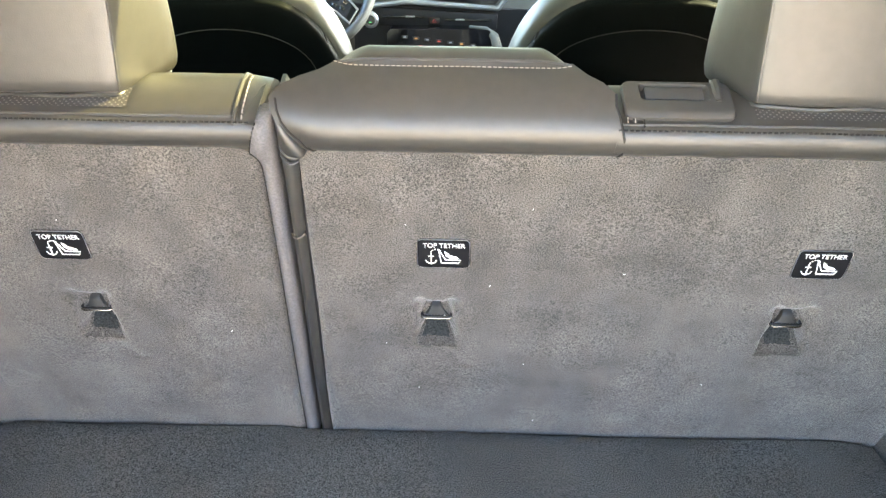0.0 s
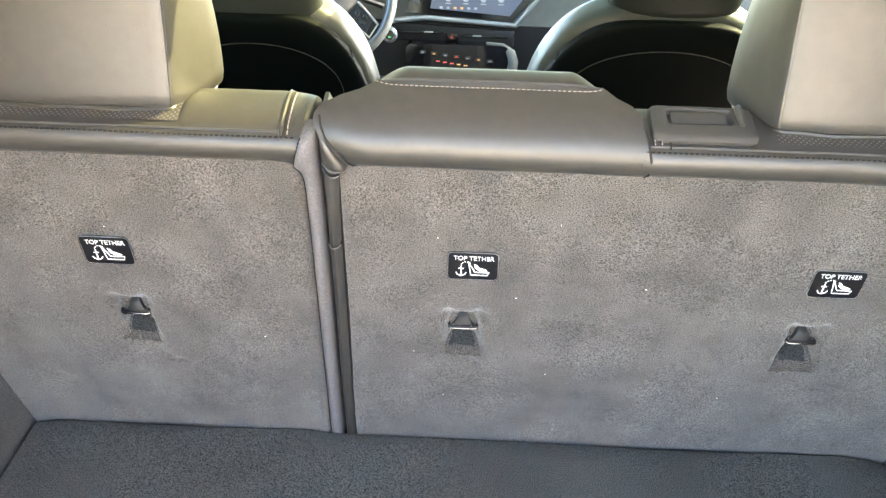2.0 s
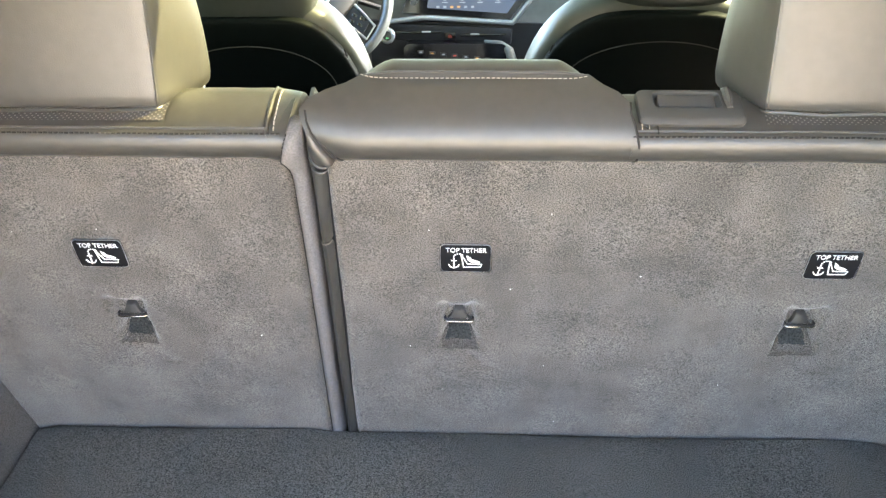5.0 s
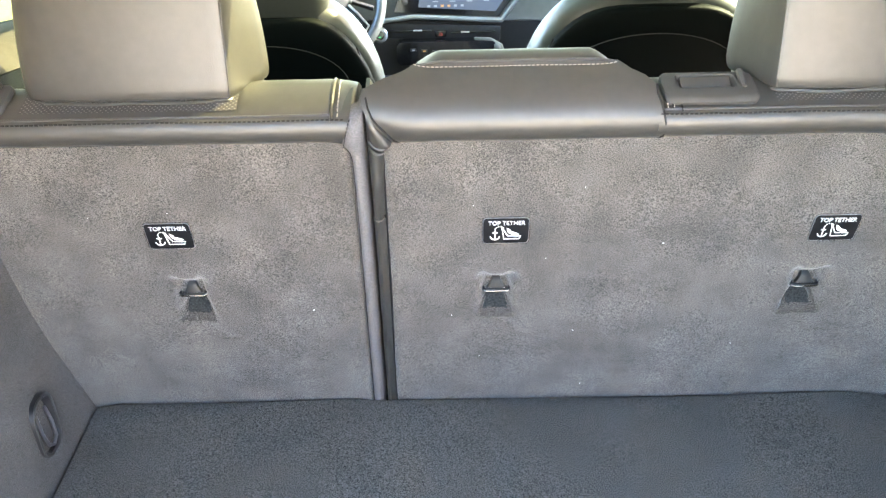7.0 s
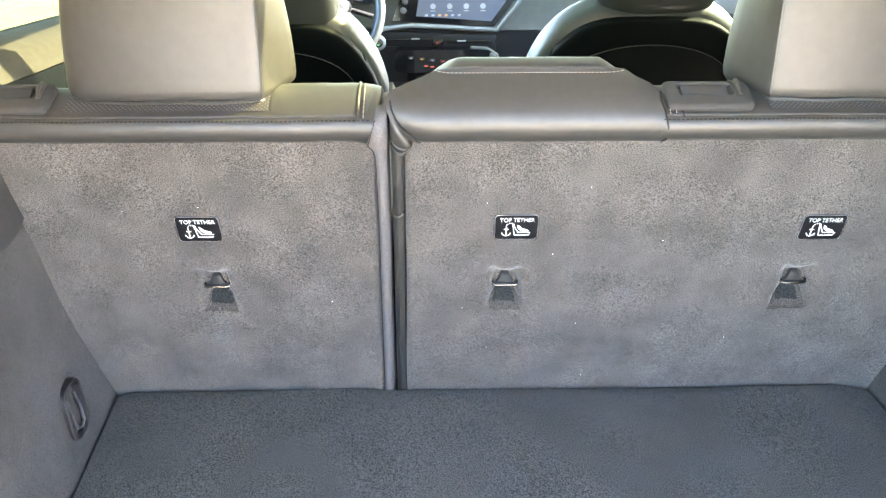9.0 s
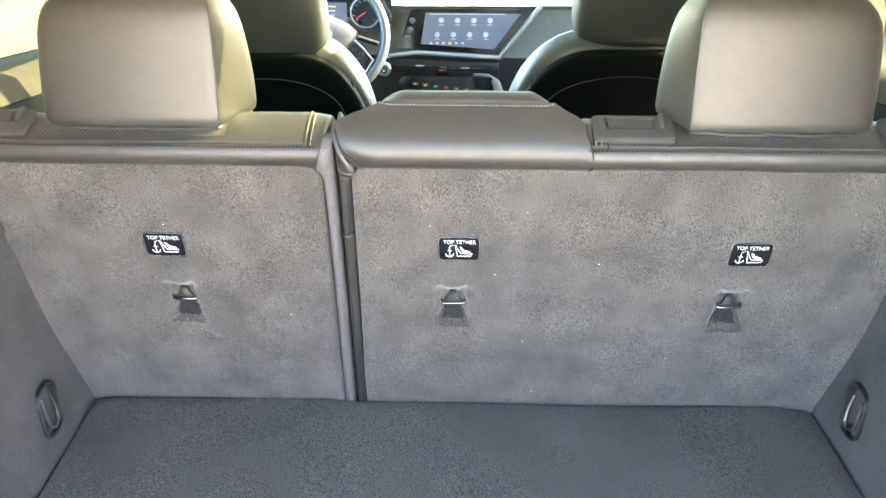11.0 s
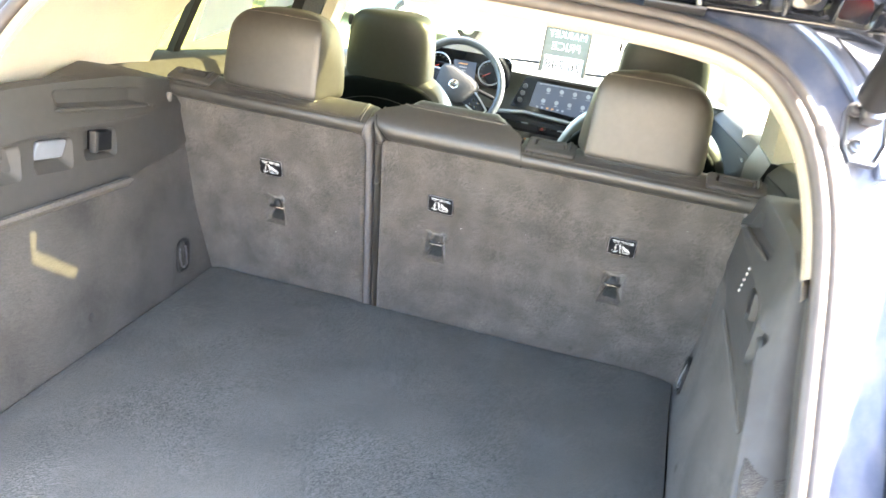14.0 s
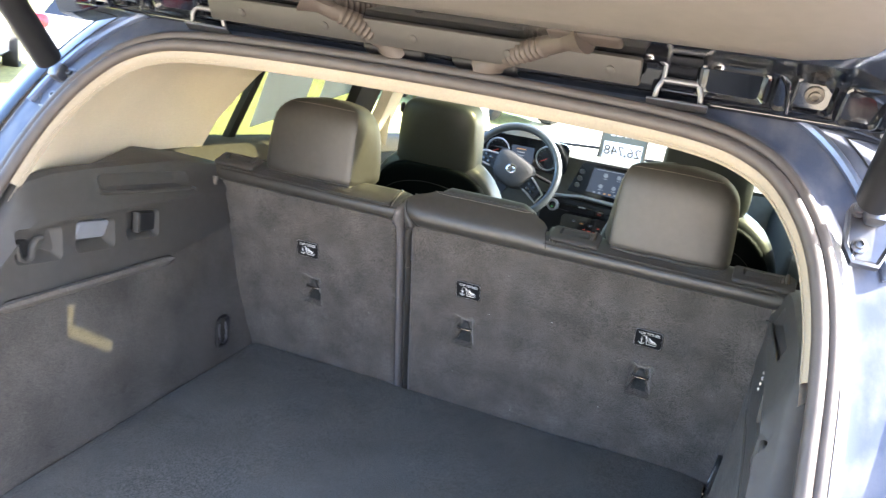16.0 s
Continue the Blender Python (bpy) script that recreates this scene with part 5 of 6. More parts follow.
def strut(s):
    lo, hi = (Vector((0.604, 0.400, 1.390)), Vector((0.594, 0.10, 1.650))) if s > 0 else (Vector((-0.602, 0.415, 1.368)), Vector((-0.570, 0.14, 1.650)))
    mid = lo.lerp(hi, 0.55)
    h = part("strut", Geo().tube([lo.lerp(hi, 0.06), lo.lerp(hi, 0.08), mid, mid.lerp(hi, 0.03)], 0.0215, 16), DARK_PLASTIC, gate, "thick matt black powered strut")
    h.matrix_local = BACK
    part("rod", Geo().tube([mid, hi], 0.016, 14), DARK_PLASTIC, h)
    w = pose(lo.x + s * 0.008, lo.y + 0.012, lo.z - 0.032, -35, 0, s * 8) @ Matrix.Diagonal((0.85, 0.85, 0.85, 1))
    br = Geo()
    plate = [(-0.030, 0.036), (-0.033, -0.020), (-0.022, -0.044), (0.014, -0.046), (0.030, -0.012), (0.034, 0.040)]
    br.loft([[(s * a, 0.010, b_) for a, b_ in plate], [(s * a, -0.002, b_) for a, b_ in plate], [(s * a * 0.9, -0.004, b_ * 0.92) for a, b_ in plate], [(s * a * 0.78, 0.002, b_ * 0.80) for a, b_ in plate]], True, True, w)
    br.box((0.030, 0.030, 0.034), 0.010, (s * 0.002, -0.012, 0.030), (0, 0, 0), 2, w)
    part("bracket", br, GUNMETAL, h, "dark steel strut bracket")
    for dx, dz in ((-0.014, -0.018), (-0.018, 0.036)):
        part("bolt", Geo().lathe([(0.0115, 0), (0.0115, 0.004), (0.007, 0.005), (0.007, 0.010), (0.004, 0.011), (0.003, 0.007)], 14, w @ pose(s * dx, -0.001, dz, 90, 0, 0)), GUNMETAL, h)


strut(-1)
strut(1)


def wire_boot(a, b, c_):
    """A ribbed rubber boot carrying the wiring between roof and gate."""
    a, b, c_ = Vector(a), Vector(b), Vector(c_)
    path = [(a * (1 - t) ** 2 + b * 2 * t * (1 - t) + c_ * t * t) for t in [k / 60 for k in range(61)]]
    rings, up = [], Vector((0, 0, 1))
    for i, p in enumerate(path):
        d = (path[min(60, i + 1)] - path[max(0, i - 1)]).normalized()
        n1 = d.cross(up).normalized()
        n2 = n1.cross(d)
        r = 0.0145 + (0.0016 * math.cos(i * math.pi / 1.5) if 18 < i < 42 else 0) + 0.012 * max(0, 1 - i / 12) + 0.010 * max(0, 1 - (60 - i) / 9)
        rings.append([p + r * (math.cos(q) * n1 + math.sin(q) * n2) for q in (2 * math.pi * k / 14 for k in range(14))])
    w = part("wiring_boot", Geo().loft(rings), BOOT, gate, "brown-black ribbed rubber wiring boot", 70)
    w.matrix_local = BACK
    for p, nm in ((a, "roof_grommet"), (c_, "gate_grommet")):
        part(nm, Geo().box((0.098, 0.036, 0.016), 0.007, tuple(p), (-20, 0, 0), 3), BOOT if nm == "gate_grommet" else DARK_PLASTIC, w)


BOOT = material("brown_rubber", (0.055, 0.043, 0.036), 0.6, vary=0.12, scale=50, bump=0.15, bump_scale=300)
wire_boot((-0.050, 0.500, 1.478), (-0.085, 0.455, 1.512), (-0.165, 0.412, 1.538))
wire_boot((0.090, 0.500, 1.478), (0.150, 0.455, 1.508), (0.238, 0.412, 1.538))


# ---- front seats ----
def front_seat(name, x, y, lift, label, wide=1.0, shift=0.0):
    s = thing(name, pose(x, y, 0.485), label, "car seat", "front seats")
    m = pose(shift, 0, 0.36, 16, 0, 0) @ Matrix.Diagonal((wide, 1, 1, 1))
    def bend(p):
        k = max(0, p.z / 0.32)
        return Vector((p.x * (1 - 0.22 * k ** 2.4), p.y, p.z))
    g = Geo().quad_block((0.235, 0.062, 0.325), 4.0, 56, 30, bend=bend)
    b = part("backrest", g, LIT_SEAT_EDGE, s, "grey-black leather seatback edge")
    b.matrix_local = m
    def bend2(p):
        k = max(0, p.z / 0.30)
        return Vector((p.x * (1 - 0.22 * k ** 2.4), p.y, p.z))
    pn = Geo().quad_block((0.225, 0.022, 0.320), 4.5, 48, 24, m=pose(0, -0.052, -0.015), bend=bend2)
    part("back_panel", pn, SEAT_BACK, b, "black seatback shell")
    arc = [(0.165 * math.cos(a), -0.0742, 0.140 + 0.115 * math.sin(a) ** 0.8) for a in (math.pi * k / 24 for k in range(25))]
    part("pocket_seam", Geo().tube(arc, 0.0011, 6), PLASTIC, b, "grey pocket piping")
    part("top_seam", Geo().tube([(0.0, -0.0625, 0.20), (0.0, -0.060, 0.26), (0.0, -0.048, 0.305)], 0.0014, 6), DARK_THREAD, b)
    edge_line = [(side_ * (0.205 - 0.045 * max(0, z / 0.3) ** 2.4), -0.0580, z) for side_, z in [(-1, -0.10 + 0.04 * k) for k in range(9)]] + [(x, -0.0575, 0.268 - 0.10 * (abs(x) / 0.16) ** 4) for x in [-0.15 + 0.02 * k for k in range(16)]] + [(0.205 - 0.045 * max(0, z / 0.3) ** 2.4, -0.0580, z) for z in [0.22 - 0.04 * k for k in range(9)]]
    part("edge_seam", Geo().tube(edge_line, 0.0024, 8), FRONT_LEATHER, b)
    for side in (-1, 1):
        line = [(side * (0.205 - 0.03 * max(0, z / 0.3) ** 2.4 * 1.5), -0.056, z) for z in [-0.28 + 0.04 * k for k in range(14)]]
        part("seam", Geo().tube(line, 0.0016, 6), DARK_THREAD, b)
    part("cushion", Geo().quad_block((0.25, 0.26, 0.09), 4.0, 40, 18), FRONT_LEATHER, s).matrix_local = pose(0, 0.22, 0.02, 6, 0, 0)
    def bend3(p):
        k = (p.z + 0.11) / 0.22
        return Vector((p.x * (1.0 - 0.08 * k ** 2), p.y + 0.012 * (p.x / 0.13) ** 2, p.z))
    hr = part("headrest", Geo().quad_block((0.130, 0.060, 0.122), 5.0, 56, 28, bend=bend3), FRONT_LEATHER, s, "black leather headrest")
    hr.matrix_local = pose(0, -0.085, 0.712 + lift, 6, 0, 0)
    for dx in (-0.06, 0.06):
        part("post", Geo().tube([(dx, -0.09, 0.60), (dx, -0.09, 0.74 + lift)], 0.007, 10), CHROME, s)
    part("adjust_button", Geo().lathe([(0.016, 0), (0.016, 0.004), (0.011, 0.006)], 18, pose(-0.126, -0.10, 0.79 + lift, 0, -90, 0)), PLASTIC, s)
    return s


front_seat("driver_seat", -0.385, 1.80, 0.0, "driver's seat in black leather, headrest lowered")
front_seat("passenger_seat", 0.400, 1.83, 0.045, "front passenger seat in black leather, headrest raised", 1.13, -0.012)

cable = [(0.655 + 0.055 * k / 12, 1.70 - 0.02 * k / 12, 1.085 - 0.030 * math.sin(math.pi * 0.75 * k / 12) + 0.075 * (k / 12) ** 2) for k in range(13)]
solid("charging_cable", Geo().tube(cable, 0.0028, 8), PRINT, "thin white charging cable beside the passenger seat", "cable")


# ---- dashboard ----
dash = thing("dashboard", pose(0, 2.85, 0.72), "dark dashboard with wide display and silver trim", "dashboard")
g, rings = Geo(), []
for i in range(41):
    x = -0.70 + 1.40 * i / 40
    hood_ = 0.075 * math.exp(-((x + 0.41) / 0.17) ** 4)
    prof = [(0.03, 0.0), (0.0, 0.10), (0.02, 0.18), (0.03, 0.20), (0.02, 0.335), (0.005, 0.350 + 0.5 * hood_), (0.03, 0.362 + hood_), (0.10, 0.360 + 0.8 * hood_), (0.25, 0.345), (0.60, 0.320), (0.62, 0.0)]
    rings.append([(x, y, z) for y, z in prof])
g.loft(rings, True, True)
part("dash_body", g, DASH, dash, "soft black dashboard pad")
scr = Geo().slab([(-0.165, 0.212), (0.180, 0.190), (0.290, 0.330), (0.262, 0.345), (-0.100, 0.345), (-0.120, 0.338)], (-0.022, 0.0), "y")
s_ob = part("display_housing", scr, PIANO, dash, "gloss black display surround")
part("display", Geo().slab([(-0.085, 0.226), (0.170, 0.208), (0.258, 0.328), (-0.068, 0.332)], (-0.0240, -0.0222), "y"), SCREEN, s_ob, "lit display with icons")
for r_ in range(2):
    for k in range(4):
        part("icon", Geo().lathe([(0.0095, 0), (0.0095, 0.0006)], 16, pose(-0.028 + 0.056 * k + 0.014 * (1 - r_), -0.0242, 0.306 - 0.048 * r_, 90, 0, 0)), ICON, s_ob)
        part("icon_caption", Geo().box((0.018, 0.0006, 0.0028), 0, (-0.028 + 0.056 * k + 0.014 * (1 - r_), -0.0244, 0.291 - 0.048 * r_)), ICON, s_ob)
for k in range(6):
    part("icon", Geo().box((0.010, 0.0008, 0.007), 0, (-0.05 + 0.022 * k, -0.0245, 0.229)), AMBER if k in (2, 3) else ICON, s_ob)
part("status_bar", Geo().box((0.26, 0.0006, 0.0030), 0, (0.075, -0.0244, 0.3265)), ICON, s_ob)
for k in range(3):
    part("knob", Geo().lathe([(0.011, 0), (0.010, 0.010), (0.006, 0.011)], 16, pose(-0.128 + 0.007 * k, -0.022, 0.245 + 0.030 * k, 90, 0, 0)), GUNMETAL, s_ob)
trim_ = Geo().tube([(-0.22, -0.012, 0.180), (-0.10, -0.020, 0.196), (0.19, -0.020, 0.178), (0.300, -0.012, 0.320), (0.330, -0.004, 0.352)], 0.0085, 10)
part("silver_trim", trim_, SATIN, dash, "satin grey trim line")
part("lower_fascia", Geo().slab([(-0.27, 0.0), (0.69, 0.0), (0.69, 0.166), (0.20, 0.172), (-0.27, 0.184)], (-0.0045, 0.03), "y"), DARK_PLASTIC, dash, "black lower fascia under the trim line")
vent = Geo().box((0.40, 0.02, 0.055), 0.01, (-0.01, -0.004, 0.142), (0, 2.5, 0))
v = part("vent_panel", vent, DARK_PLASTIC, dash)
for dx in (-0.105, 0.105):
    part("vent_blade", Geo().box((0.15, 0.008, 0.006), 0.002, (-0.01 + dx, -0.018, 0.145 - 0.04 * dx)), PIANO, v)
    part("vent_tab", Geo().box((0.030, 0.006, 0.005), 0.002, (-0.01 + dx * 0.75, -0.024, 0.147 - 0.04 * dx)), SILVER, v)
part("hazard_button", Geo().box((0.038, 0.008, 0.022), 0.003, (-0.012, -0.018, 0.138)), PIANO, v, "hazard warning button")
tri = [(0.0065 * math.sin(2 * math.pi * k / 3), -0.0232, 0.0065 * math.cos(2 * math.pi * k / 3)) for k in range(3)]
part("hazard_sign", Geo().tube([(-0.012 + a, b, 0.137 + c_) for a, b, c_ in tri], 0.0009, 5, closed=True), RED_GLOW, v)
start = part("start_button", Geo().lathe([(0.026, 0), (0.026, 0.010), (0.021, 0.013), (0.019, 0.010), (0.017, 0.012)], 24, pose(-0.215, -0.02, 0.140, 90, 0, 0)), SILVER, dash, "silver-ringed start button")
part("start_ring", Geo().lathe([(0.0155, 0), (0.0155, 0.0150), (0.004, 0.0155)], 20, pose(-0.215, -0.02, 0.140, 90, 0, 0)), PIANO, start)
part("start_light", Geo().box((0.008, 0.002, 0.003), 0, (-0.215, -0.036, 0.134)), GREEN, start)
cl = part("climate_panel", Geo().slab(rounded(0.33, 0.075, 0.02, cx=0.005, cy=0.085), (-0.075, 0.0), "y"), PIANO, dash, "gloss black climate control panel")
for k in range(7):
    part("climate_key", Geo().box((0.020, 0.004, 0.010), 0.001, (-0.105 + 0.036 * k, -0.076, 0.098 - 0.004 * k)), DARK_PLASTIC, cl)
    part("key_light", Geo().box((0.009, 0.0012, 0.004), 0, (-0.105 + 0.036 * k, -0.0788, 0.098 - 0.004 * k)), AMBER if k in (1, 5) else RED_GLOW if k == 3 else ICON, cl)
for k in range(5):
    part("key_light", Geo().box((0.012, 0.0012, 0.004), 0, (-0.055 + 0.022 * k, -0.0765, 0.070 - 0.003 * k)), RED_GLOW if k < 3 else AMBER, cl)
part("console_trim", Geo().tube([(0.10, -0.030, 0.122), (0.150, -0.050, 0.118), (0.178, -0.072, 0.100), (0.186, -0.080, 0.075), (0.182, -0.085, 0.040), (0.172, -0.090, 0.0)], (0.005, 0.010, 0.015, 0.016, 0.016, 0.014), 12), DASH, dash, "satin grey console surround")
# instrument cluster
cluster = part("instrument_panel", Geo().slab(rounded(0.40, 0.135, 0.03, cx=-0.385, cy=0.335), (-0.015, 0.0), "y"), PIANO, dash, "instrument cluster with red dials")
for cx in (-0.50, -0.275):
    part("dial_ring", Geo().tube([(cx + 0.050 * math.cos(a), -0.017, 0.330 + 0.050 * math.sin(a)) for a in (2 * math.pi * k / 32 for k in range(32))], 0.003, 6, closed=True), SILVER, cluster)
    for k in range(11):
        a = radians(-40 + 26 * k)
        part("dial_mark", Geo().tube([(cx + 0.036 * math.cos(a), -0.0165, 0.330 + 0.036 * math.sin(a)), (cx + 0.043 * math.cos(a), -0.0165, 0.330 + 0.043 * math.sin(a))], 0.0012, 4), ICON, cluster)
    part("needle", Geo().tube([(cx, -0.018, 0.330), (cx - 0.030, -0.018, 0.312)], 0.0016, 5), RED_GLOW, cluster)
part("info_screen", Geo().box((0.10, 0.002, 0.07), 0, (-0.388, -0.016, 0.328)), SCREEN, cluster)
for k in range(4):
    part("info_line", Geo().box((0.04 - 0.006 * k, 0.001, 0.005), 0, (-0.395, -0.0175, 0.350 - 0.014 * k)), ICON if k else AMBER, cluster)
# console between the seats
con = Geo()
con.loft([[(-0.12, y, 0.45), (-0.12, y, z - 0.03), (-0.09, y, z), (0.09, y, z), (0.12, y, z - 0.03), (0.12, y, 0.45)] for y, z in ((1.75, 0.72), (2.2, 0.72), (2.3, 0.68), (2.6, 0.68), (2.88, 0.80))], True, True)
solid("centre_console", con, DARK_PLASTIC, "black centre console between the front seats", "console")

# ---- steering wheel ----
W = pose(-0.397, 2.735, 0.985) @ pose(0, 0, 0, 68, 0, 0) @ pose(0, 0, 0, 0, 0, -24)
wheel = thing("steering_wheel", W, "black leather steering wheel with silver spoke trim", "steering wheel")
rim = Geo().tube([(0.196 * math.cos(a), 0.196 * math.sin(a), 0) for a in (2 * math.pi * k / 64 for k in range(64))], 0.0165, 14, closed=True)
part("rim", rim, FRONT_LEATHER, wheel, "black leather rim")
hub = Geo().quad_block((0.088, 0.070, 0.028), 3.2, 40, 16, bend=lambda p: Vector((p.x * (1 + 0.25 * p.y / 0.07), p.y, p.z)))
h = part("hub", hub, PLASTIC, wheel, "grey-black airbag hub")
part("badge", Geo().lathe([(0.021, 0.026), (0.021, 0.0295), (0.018, 0.0305), (0.016, 0.0290)], 28), CHROME, h, "round chrome badge with three plain bars")
for k in (-1, 0, 1):
    part("badge_bar", Geo().box((0.006, 0.022, 0.003), 0.001, (0.009 * k, 0, 0.0300), (0, 0, -25)), PLASTIC, h)
for s in (-1, 1):
    sp = Geo()
    sp.loft([[(s * 0.07, 0.030, 0.012), (s * 0.07, -0.040, 0.012), (s * 0.07, -0.040, -0.006), (s * 0.07, 0.030, -0.006)], [(s * 0.120, 0.014, 0.010), (s * 0.120, -0.042, 0.010), (s * 0.120, -0.042, -0.006), (s * 0.120, 0.014, -0.006)],
             [(s * 0.190, -0.010, 0.006), (s * 0.182, -0.066, 0.006), (s * 0.182, -0.066, -0.006), (s * 0.190, -0.010, -0.006)]], True, True)
    spoke = part("spoke", sp, DARK_PLASTIC, wheel, "black spoke with silver edge and buttons")
    part("spoke_trim", Geo().tube([(s * 0.092, 0.024, 0.0125), (s * 0.125, 0.012, 0.0125), (s * 0.174, -0.010, 0.0100), (s * 0.168, -0.057, 0.0100), (s * 0.120, -0.044, 0.0125), (s * 0.090, -0.040, 0.0125)], 0.0042, 8), SILVER, spoke, "satin silver edge")
    part("button_pad", Geo().slab([(s * 0.090, 0.016), (s * 0.155, -0.008), (s * 0.152, -0.046), (s * 0.090, -0.032)], (0.010, 0.0145), "z"), DARK_PLASTIC, spoke)
    for k in range(4):
        part("button", Geo().box((0.016, 0.010, 0.003), 0.001, (s * (0.106 + 0.026 * (k % 2)), -0.006 - 0.020 * (k // 2), 0.0155)), PIANO, spoke)
part("spoke", Geo().slab([(-0.030, -0.05), (0.030, -0.05), (0.020, -0.185), (-0.020, -0.185)], (-0.006, 0.006), "z"), DARK_PLASTIC, wheel)
part("stalk", Geo().tube([(-0.04, 0.03, -0.03), (0.16, 0.055, -0.04)], 0.008, 8), DARK_PLASTIC, wheel)
part("column", Geo().tube([(0, 0, -0.03), (0, 0, -0.22)], 0.045, 14), DARK_PLASTIC, wheel)

# ---- papers in the windows ----
sign = thing("price_sign", pose(-0.005, 3.16, 1.150, -20, 0, 3), "olive grey price card stuck inside the windscreen", "price sign")
part("card", Geo().box((0.215, 0.001, 0.240), 0, (0, 0, 0)), CARD, sign)
part("panel", Geo().box((0.175, 0.0006, 0.085), 0, (0, -0.0020, -0.055)), PRINT, sign)
part("border", Geo().tube([(x, -0.0032, z - 0.0) for x, z in rounded(0.205, 0.228, 0.004)], 0.003, 4, closed=True), INK, sign)
FLIP = Matrix.Diagonal((-1, 1, 1, 1))
words("MARKET", 0.046, PRINT, "lettering", sign, pose(0, -0.0030, 0.085, 90, 0, 0) @ FLIP)
words("PRICE", 0.052, PRINT, "lettering", sign, pose(0, -0.0030, 0.030, 90, 0, 0) @ FLIP)
words("26,748", 0.062, INK, "lettering", sign, pose(0, -0.0055, -0.055, 90, 0, 0) @ FLIP)


def window_sheet(y, z, w, h, lines):
    m = Matrix.Translation((-0.7345 + 0.386 * (z - 1.27), y, z)) @ Matrix(((0, -0.933, 0.36, 0), (1, 0, 0, 0), (0, 0.36, 0.933, 0), (0, 0, 0, 1))) @ pose(0, 0, 0, 0, -9, 0)
    sh = thing("window_sheet", m, "white printed sheet taped to the side window", "paper", "window sheets")
    part("sheet", Geo().box((w, 0.0006, h), 0), PAPER, sh)
    rng = random.Random(7)
    tx = Geo()
    for k in range(lines):
        L = w * rng.uniform(0.35, 0.75)
        tx.box((L, 0.0004, 0.0022), 0, (-w * 0.42 + L / 2, 0.0010, h * 0.42 - k * h * 0.8 / lines))
    part("print", tx, INK, sh)


window_sheet(1.36, 1.315, 0.25, 0.22, 14)
window_sheet(1.66, 1.36, 0.20, 0.20, 12)


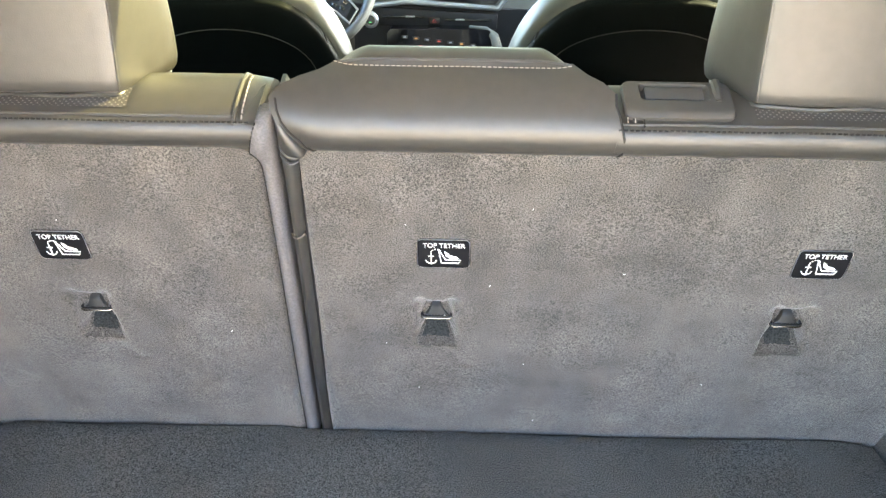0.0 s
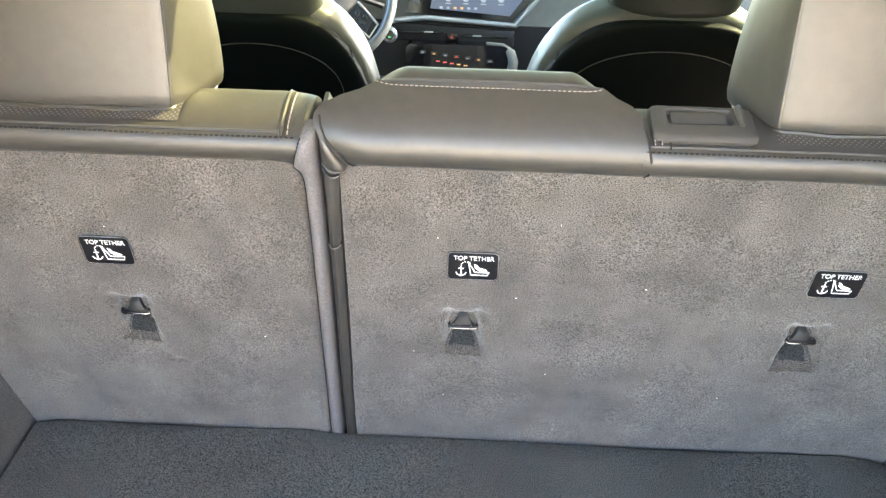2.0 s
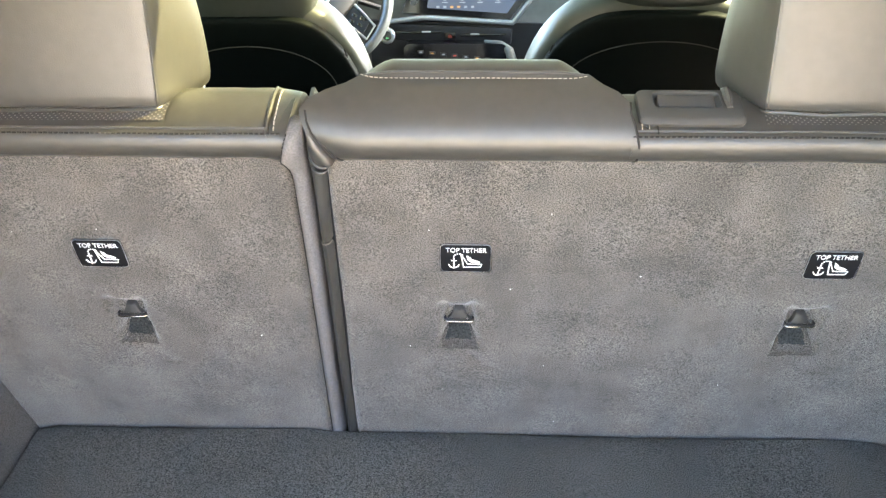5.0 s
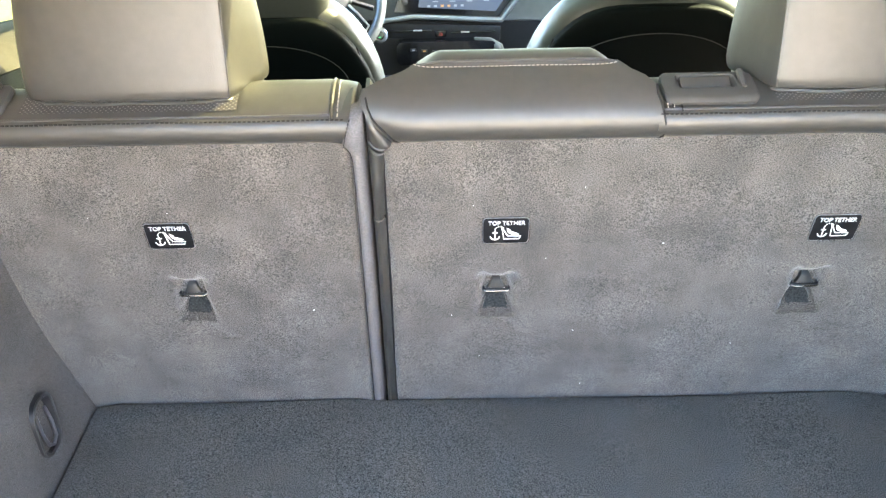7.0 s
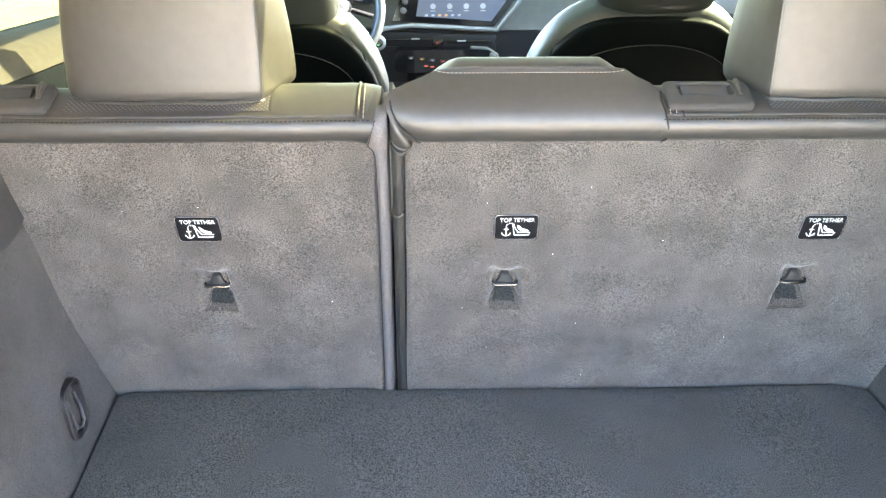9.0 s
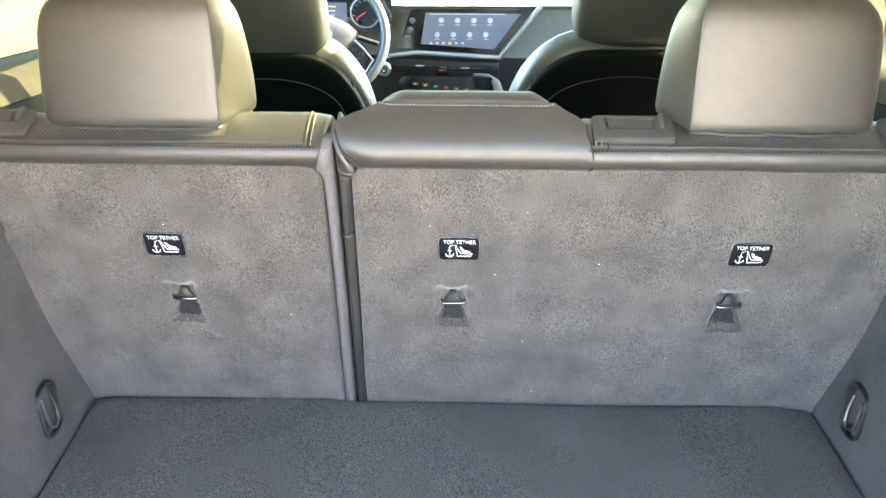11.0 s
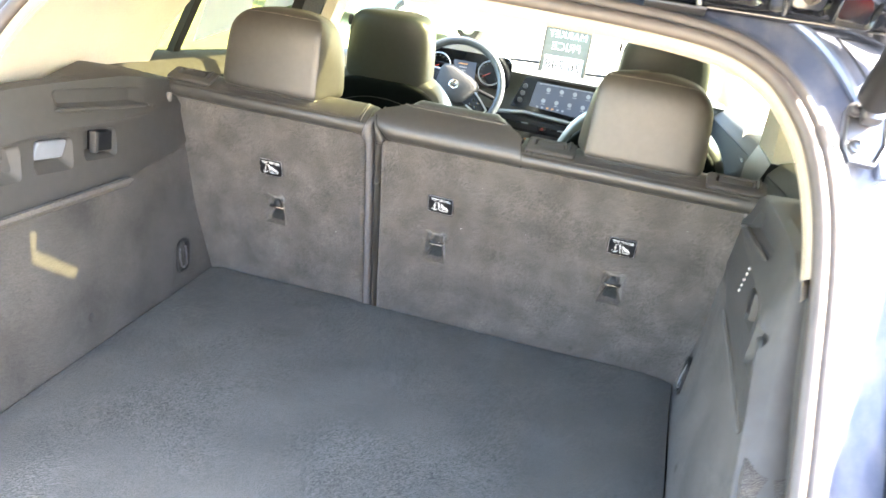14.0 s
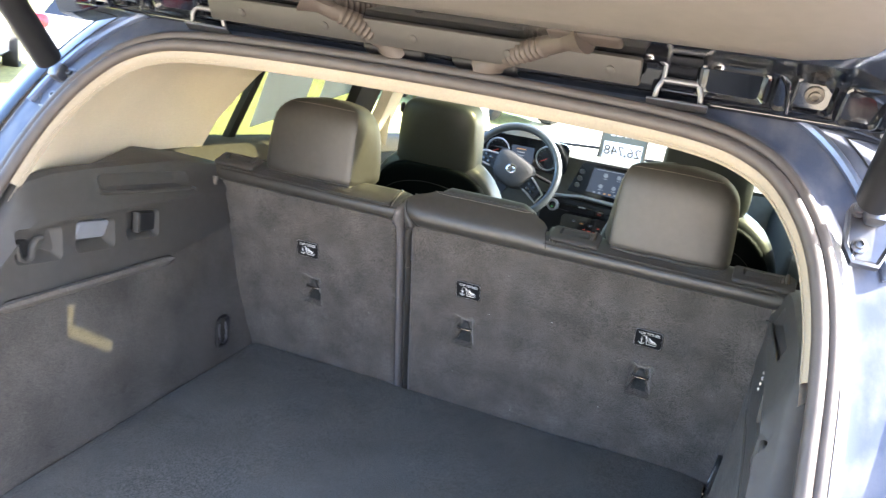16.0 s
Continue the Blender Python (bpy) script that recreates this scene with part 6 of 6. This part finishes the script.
# ---- parked vehicles ----
def parked_car(name, x, y, turn, paint, label, tall=1.0):
    c_ = thing(name, pose(x, y, 0, 0, 0, turn), label, "car", "parked cars")
    b = Geo()
    prof = [(-2.2, 0.45), (-2.25, 0.75), (-2.15, 0.98), (-1.3, 1.02 * tall), (1.0, 1.0 * tall), (1.9, 0.92), (2.25, 0.75), (2.25, 0.45), (2.1, 0.30), (-2.1, 0.30)]
    b.loft([[(w * k, yy, z) for yy, z in prof] for w, k in ((0.86, -1), (0.93, -0.96), (0.93, 0.96), (0.86, 1))], True, True)
    part("body", b, paint, c_)
    cab = Geo()
    cab.loft([[(-0.80, -2.0, z0), (0.80, -2.0, z0), (0.80, 1.0, z0), (-0.80, 1.0, z0)] for z0 in (0.98 * tall,)] + [[(-0.62, -1.5, 1.55 * tall), (0.62, -1.5, 1.55 * tall), (0.62, 0.15, 1.55 * tall), (-0.62, 0.15, 1.55 * tall)]], True, True)
    part("cabin", cab, PIANO, c_, "dark glazed cabin")
    part("roof", Geo().quad_block((0.63, 0.85, 0.05), 4, 24, 8, m=pose(0, -0.68, 1.55 * tall)), paint, c_)
    for sx in (-1, 1):
        for yy in (-1.35, 1.40):
            wh = part("wheel", Geo().lathe([(0.10, -0.10), (0.33, -0.11), (0.35, -0.06), (0.35, 0.06), (0.33, 0.11), (0.10, 0.10)], 28, pose(sx * 0.86, yy, 0.345, 0, 90, 0)), TYRE, c_)
            part("rim", Geo().lathe([(0.22, -0.115), (0.22, 0.115)], 20, pose(sx * 0.86, yy, 0.345, 0, 90, 0)), SILVER, wh)
        part("headlamp", Geo().quad_block((0.20, 0.06, 0.09), 3, 16, 8, m=pose(sx * 0.66, 2.17, 0.78)), LENS, c_)
        part("tail_lamp", Geo().quad_block((0.16, 0.06, 0.14), 3, 16, 8, m=pose(sx * 0.74, -2.17, 0.85)), RED_LENS, c_)
    gr = Geo().box((0.9, 0.05, 0.22), 0.03, (0, 2.25, 0.66))
    grille = part("grille", gr, DARK_PLASTIC, c_)
    for k in range(3):
        part("grille_bar", Geo().box((0.86, 0.03, 0.02), 0.005, (0, 2.28, 0.59 + 0.07 * k)), CHROME, grille)
    return c_


parked_car("parked_pickup", -9.8, 7.6, -140, WHITE_PAINT, "white pickup parked across the lot", 1.12)
parked_car("parked_car", -7.85, 10.0, 15, WHITE_PAINT, "white car with red tail lamps across the lot")
parked_car("parked_car", -4.6, 15.5, 60, TEAL_PAINT, "teal car parked ahead on the lot")
parked_car("parked_car", 5.6, 8.6, 15, ORANGE_PAINT, "orange car parked in the next row")
parked_car("parked_car", 3.9, 1.6, 4, WHITE_PAINT, "white car parked alongside")

# ---- lint on the carpets ----
rng = random.Random(21)
lint = Geo()
for k in range(16):
    u, v = rng.uniform(-0.52, 0.52), rng.uniform(0.02, 0.42)
    if -0.165 < u < -0.115:
        continue
    p = SEAT @ Vector((u, -0.0022, v))
    d = Vector((rng.uniform(-1, 1), rng.uniform(-0.2, 0.2), rng.uniform(-1, 1))).normalized() * rng.uniform(0.0004, 0.0011)
    lint.tube([p - d, p + d], rng.uniform(0.0002, 0.0004), 4)
for k in range(22):
    p = Vector((rng.uniform(-0.48, 0.48), rng.uniform(0.25, 0.97), 0.7255))
    d = Vector((rng.uniform(-1, 1), rng.uniform(-1, 1), 0)).normalized() * rng.uniform(0.0006, 0.0022)
    lint.tube([p - d, p + d], rng.uniform(0.0002, 0.0004), 4)
solid("lint", lint, PRINT, "tiny white lint specks on the carpets", "lint", "stuff")
